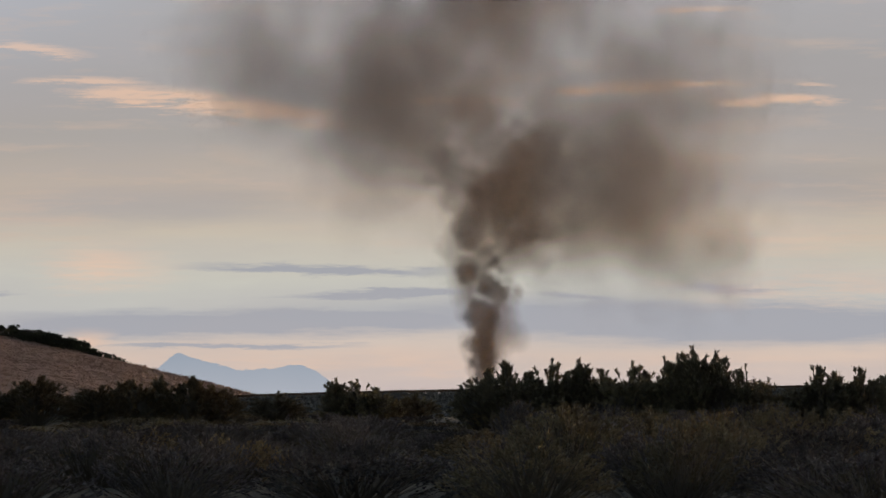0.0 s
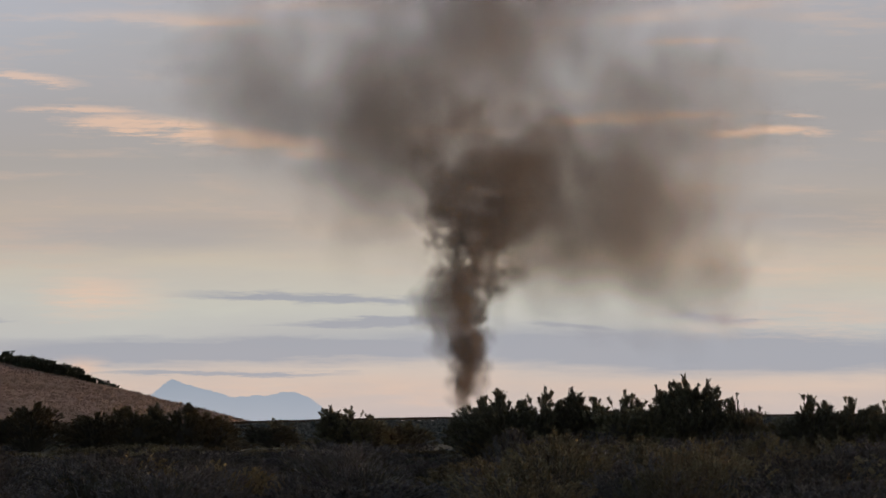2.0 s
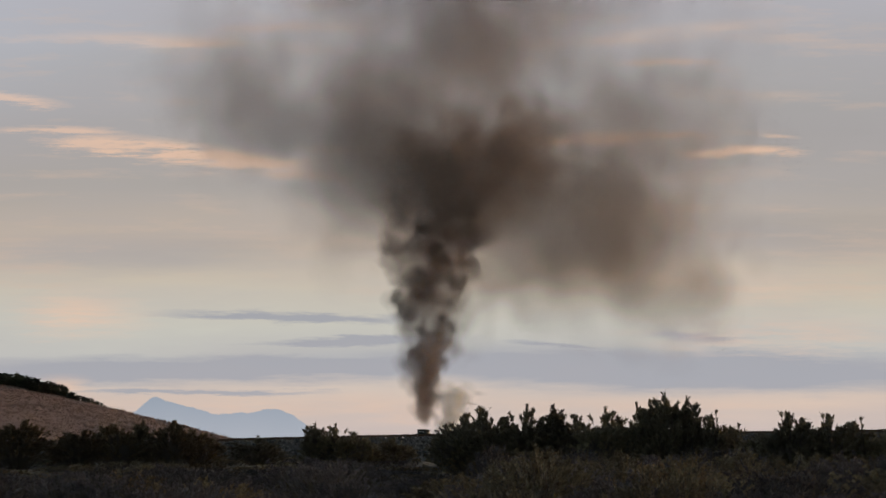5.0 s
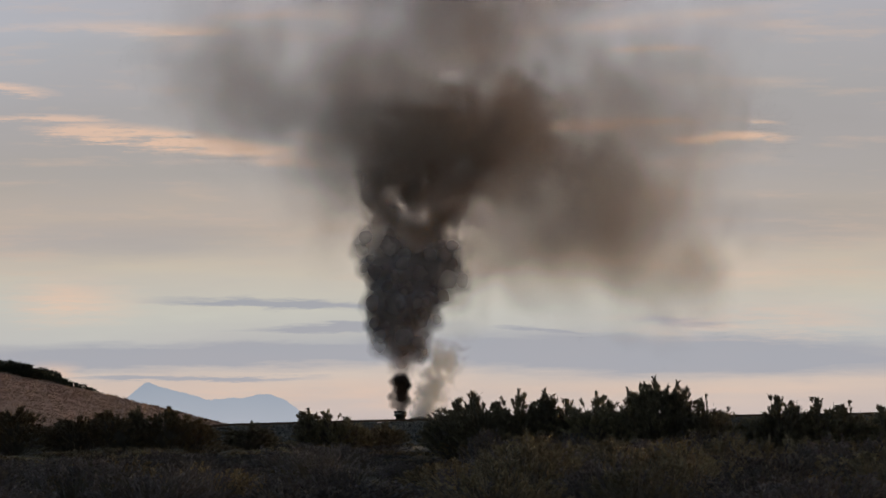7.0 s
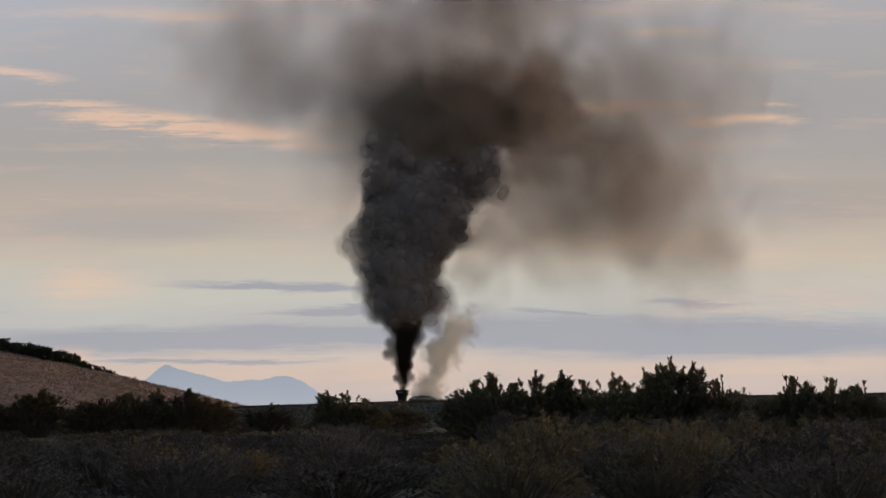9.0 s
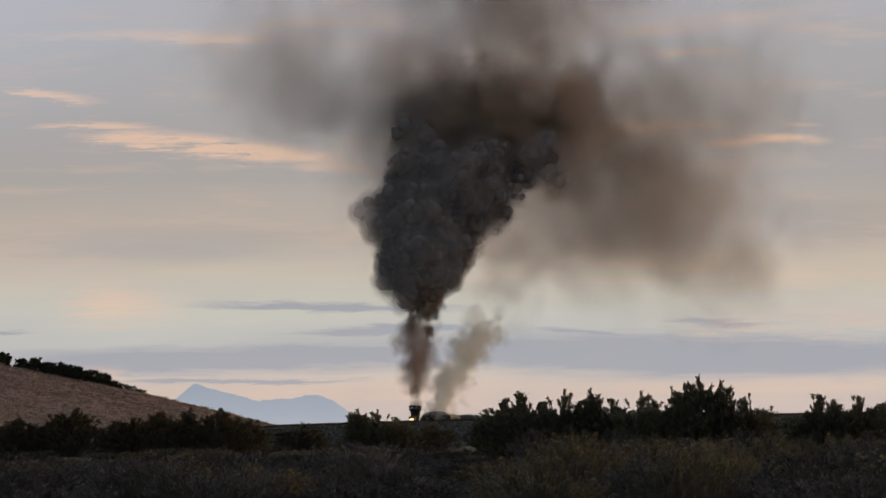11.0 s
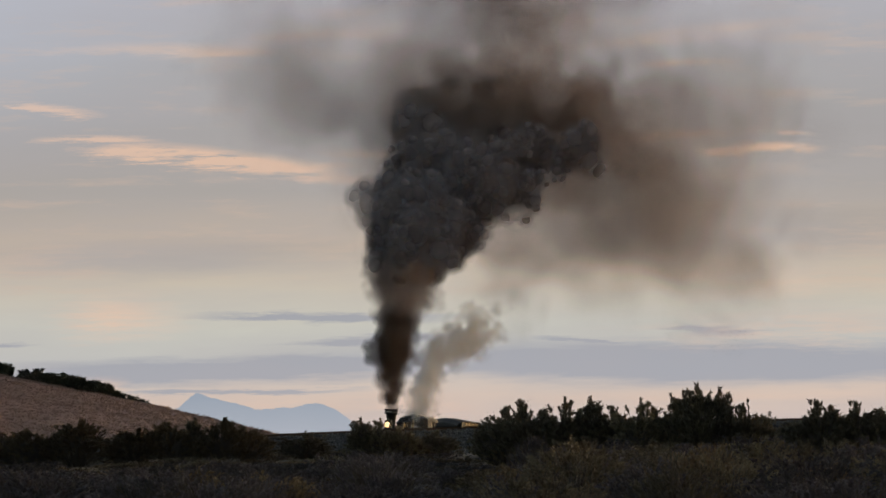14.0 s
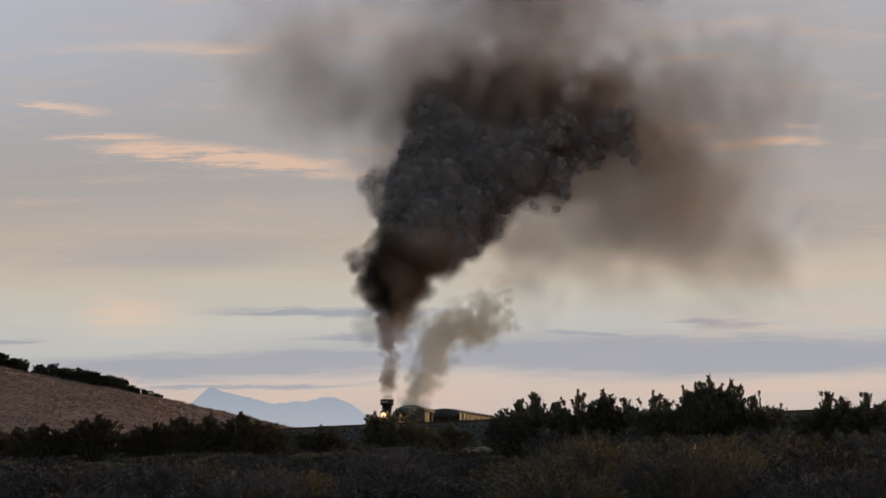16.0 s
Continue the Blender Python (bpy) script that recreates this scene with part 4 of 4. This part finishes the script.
def build_smoke():
    rng = random.Random(42)
    dense = [billow_mesh("puff", s, M_SMOKE_DENSE) for s in range(1, 7)]
    black = [billow_mesh("puff", s, M_SMOKE_BLACK) for s in range(21, 25)]
    umber = [billow_mesh("puff", s, M_SMOKE_UMBER) for s in range(31, 36)]
    brown = [billow_mesh("puff", s, M_SMOKE_BROWN) for s in range(6, 12)]
    rust = [billow_mesh("puff", s, M_SMOKE_RUST) for s in range(41, 44)]
    thin = [wisp_mesh("puff", s, 10, 0.85, M_SMOKE_THIN) for s in range(11, 16)]
    steam = [wisp_mesh("puff", s, 12, 0.8, M_STEAM) for s in range(16, 19)]
    plume = thing("smoke_plume", "dark billowing coal smoke rising from the chimney", "smoke")

    def unit():
        while True:
            v = Vector((rng.uniform(-1, 1), rng.uniform(-1, 1), rng.uniform(-1, 1)))
            if v.length < 1:
                return v

    def puff(meshes, size, parent, rows):
        ob = tagged(new("puff", rng.choice(meshes)), kind="stuff")
        ob.parent = parent
        ob.scale = (size * rng.uniform(0.85, 1.15), size * rng.uniform(0.85, 1.1), size * rng.uniform(0.85, 1.1))
        PUFFS.append((ob, rows, Vector((rng.gauss(0, 0.2), rng.choice((-1, 1)), rng.gauss(0, 0.2))).normalized()))

    # puffs from the chimney, thick and thin by the engine's beat: from, to, meshes, sizes, gap, spread, kick
    for start, end, kind, small, large, gap, spread, kick in (
            # steady brown working
            (-6.0, 2.0, brown, 2.0, 3.4, 0.17, 1.2, 5.0), (-3.0, 6.4, brown, 1.2, 1.9, 0.12, 1.0, 2.6), (-0.9, 5.6, brown, 0.7, 1.2, 0.05, 1.0, 0.6), (1.5, 6.9, brown, 1.5, 2.4, 0.12, 1.0, 4.0),
            (-0.7, 6.6, rust, 0.4, 0.65, 0.10, 0.8, 0.1), (-1.4, 6.0, umber, 0.8, 1.3, 0.13, 0.85, 1.8), (5.1, 6.2, umber, 0.8, 1.2, 0.10, 0.7, 1.0),
            # the hard pull: black at the chimney, dense grey billows above
            (6.7, 10.0, black, 0.35, 0.6, 0.05, 0.6, 0.15), (6.8, 9.9, black, 0.7, 1.1, 0.06, 0.65, 1.6), (7.2, 9.6, black, 1.1, 1.6, 0.10, 0.6, 3.5),
            (6.4, 10.3, dense, 1.1, 1.6, 0.055, 0.9, 7.5), (6.2, 10.2, dense, 2.0, 3.2, 0.045, 1.0, 9.5),
            # easing off
            (10.0, 12.9, brown, 0.5, 0.9, 0.05, 0.9, 0.4), (10.0, 13.2, brown, 1.1, 1.7, 0.06, 1.0, 2.4), (10.0, 13.0, rust, 0.4, 0.7, 0.09, 0.8, 0.1),
            # dark again, then light
            (12.6, 15.0, umber, 0.45, 0.8, 0.045, 0.8, 0.2), (12.7, 15.0, umber, 0.9, 1.3, 0.09, 0.8, 2.2), (13.7, 14.9, umber, 1.3, 2.0, 0.05, 1.2, 4.5), (12.8, 16.0, brown, 0.6, 1.0, 0.08, 0.95, 0.6),
            (13.4, 15.5, brown, 1.2, 1.8, 0.10, 1.2, 3.0), (14.7, 16.0, rust, 0.4, 0.7, 0.09, 0.8, 0.1)):
        t = start
        while t < end:
            out = unit()
            puff(kind, rng.uniform(small, large), plume, puff_rows(t, out, rng.uniform(1, 5), spread, kick))
            t += gap * rng.uniform(0.7, 1.3)
    # old smoke spread wide above: centre x and z over the track, half sizes, puff size, how many
    for cx, cz, hx, hz, size, n in ((3.5, 18, 3.5, 6, 4.0, 5), (4, 27, 5.5, 8, 5.5, 10), (4, 38, 10, 8, 7.0, 15), (-4, 28, 6, 8, 6.5, 16), (-11, 34, 10, 6, 7.5, 16), (10, 22, 7, 6, 5.5, 12),
                                    (17, 23, 9, 6, 6.5, 17), (18, 32, 10, 8, 7.5, 13), (23, 19, 6, 4, 5.5, 10), (4, 46, 18, 5, 8.0, 20)):
        for _ in range(n):
            o = unit()
            p = Vector((cx + o.x * hx, 238 + o.y * 7, cz + o.z * hz))
            rise = Vector((rng.uniform(0.05, 0.2), 0, rng.uniform(0.05, 0.25)))
            a0 = rng.uniform(-20, 20)
            puff(thin, size * rng.uniform(0.7, 1.2), plume, [(tt, p + rise * tt, a0 + tt * 0.8) for tt in (-0.5, 4.0, 8.0, 12.0, 16.5)])
    white = thing("steam_cloud", "pale grey steam drifting from the safety valves", "steam")
    t = 2.0
    while t < 15.9:
        o = unit()
        rows = []
        s0 = track_pose(on_track(SPEED * (16.0 - t))) @ Vector((0, 5.0, 3.2))
        for tt in sorted({round(-0.5 + i * 1.0, 3) for i in range(18)} | {round(t - 0.3, 3), round(t, 3), round(t + 0.4, 3)}):
            age = tt - t
            h = 12.0 * (1 - math.exp(-max(0.0, age) / 5.0))
            w = 0.15 + 0.20 * h
            p = s0 + Vector((o.x * w - 0.1 * max(0.0, age), o.y * w, h + o.z * w)) if age > -0.1 else s0 - Vector((0, 0, 9))
            rows.append((tt, p, 12 * h))
        puff(steam, rng.uniform(0.9, 1.5), white, rows)
        t += rng.uniform(0.12, 0.22)


# ---- assembly ----
SKY = build_sky()
build_mountains()
build_ground()
build_hill()
build_hill_grass()
build_embankment()
build_bank_stones()
build_near_track()
build_far_track()
build_scrub()
build_junipers()
ENGINE, ENGINE_WHEELS = build_engine()
TENDER, TENDER_WHEELS = build_tender()
COACH, COACH_WHEELS = build_coach()
COACH.scale = (1.08, 1.08, 1.12)
build_smoke()


def motions():
    walk(SKY, [(t, pose(-2.5 * t, SKY_FAR + 12.5 * t, EYE_Z - 0.45 * t)) for t in (-1, 0, 4, 8, 12, 16, 17)])
    for ob, back in ((ENGINE, 0.0), (TENDER, 7.6), (COACH, 12.9)):
        size = ob.scale.copy()
        walk(ob, [(t, track_pose(on_track(SPEED * (16.0 - t) + back))) for t in range(-1, 18)])
        ob.scale = size
    for wheels in (ENGINE_WHEELS, TENDER_WHEELS, COACH_WHEELS):
        for ob, r in wheels:
            at = ob.location.copy()
            step = 0.9 if r > 0.6 else 0.28
            n = int(17.0 / step) + 1
            walk(ob, [(i * step, Matrix.Translation(at) @ Matrix.Rotation(SPEED * i * step / r, 4, "X")) for i in range(n + 1)])
    for ob, rows, axis in PUFFS:
        size = ob.scale.copy()
        walk(ob, [(t, Matrix.Translation(p) @ Matrix.Rotation(radians(turn), 4, axis)) for t, p, turn in rows])
        ob.scale = size


motions()
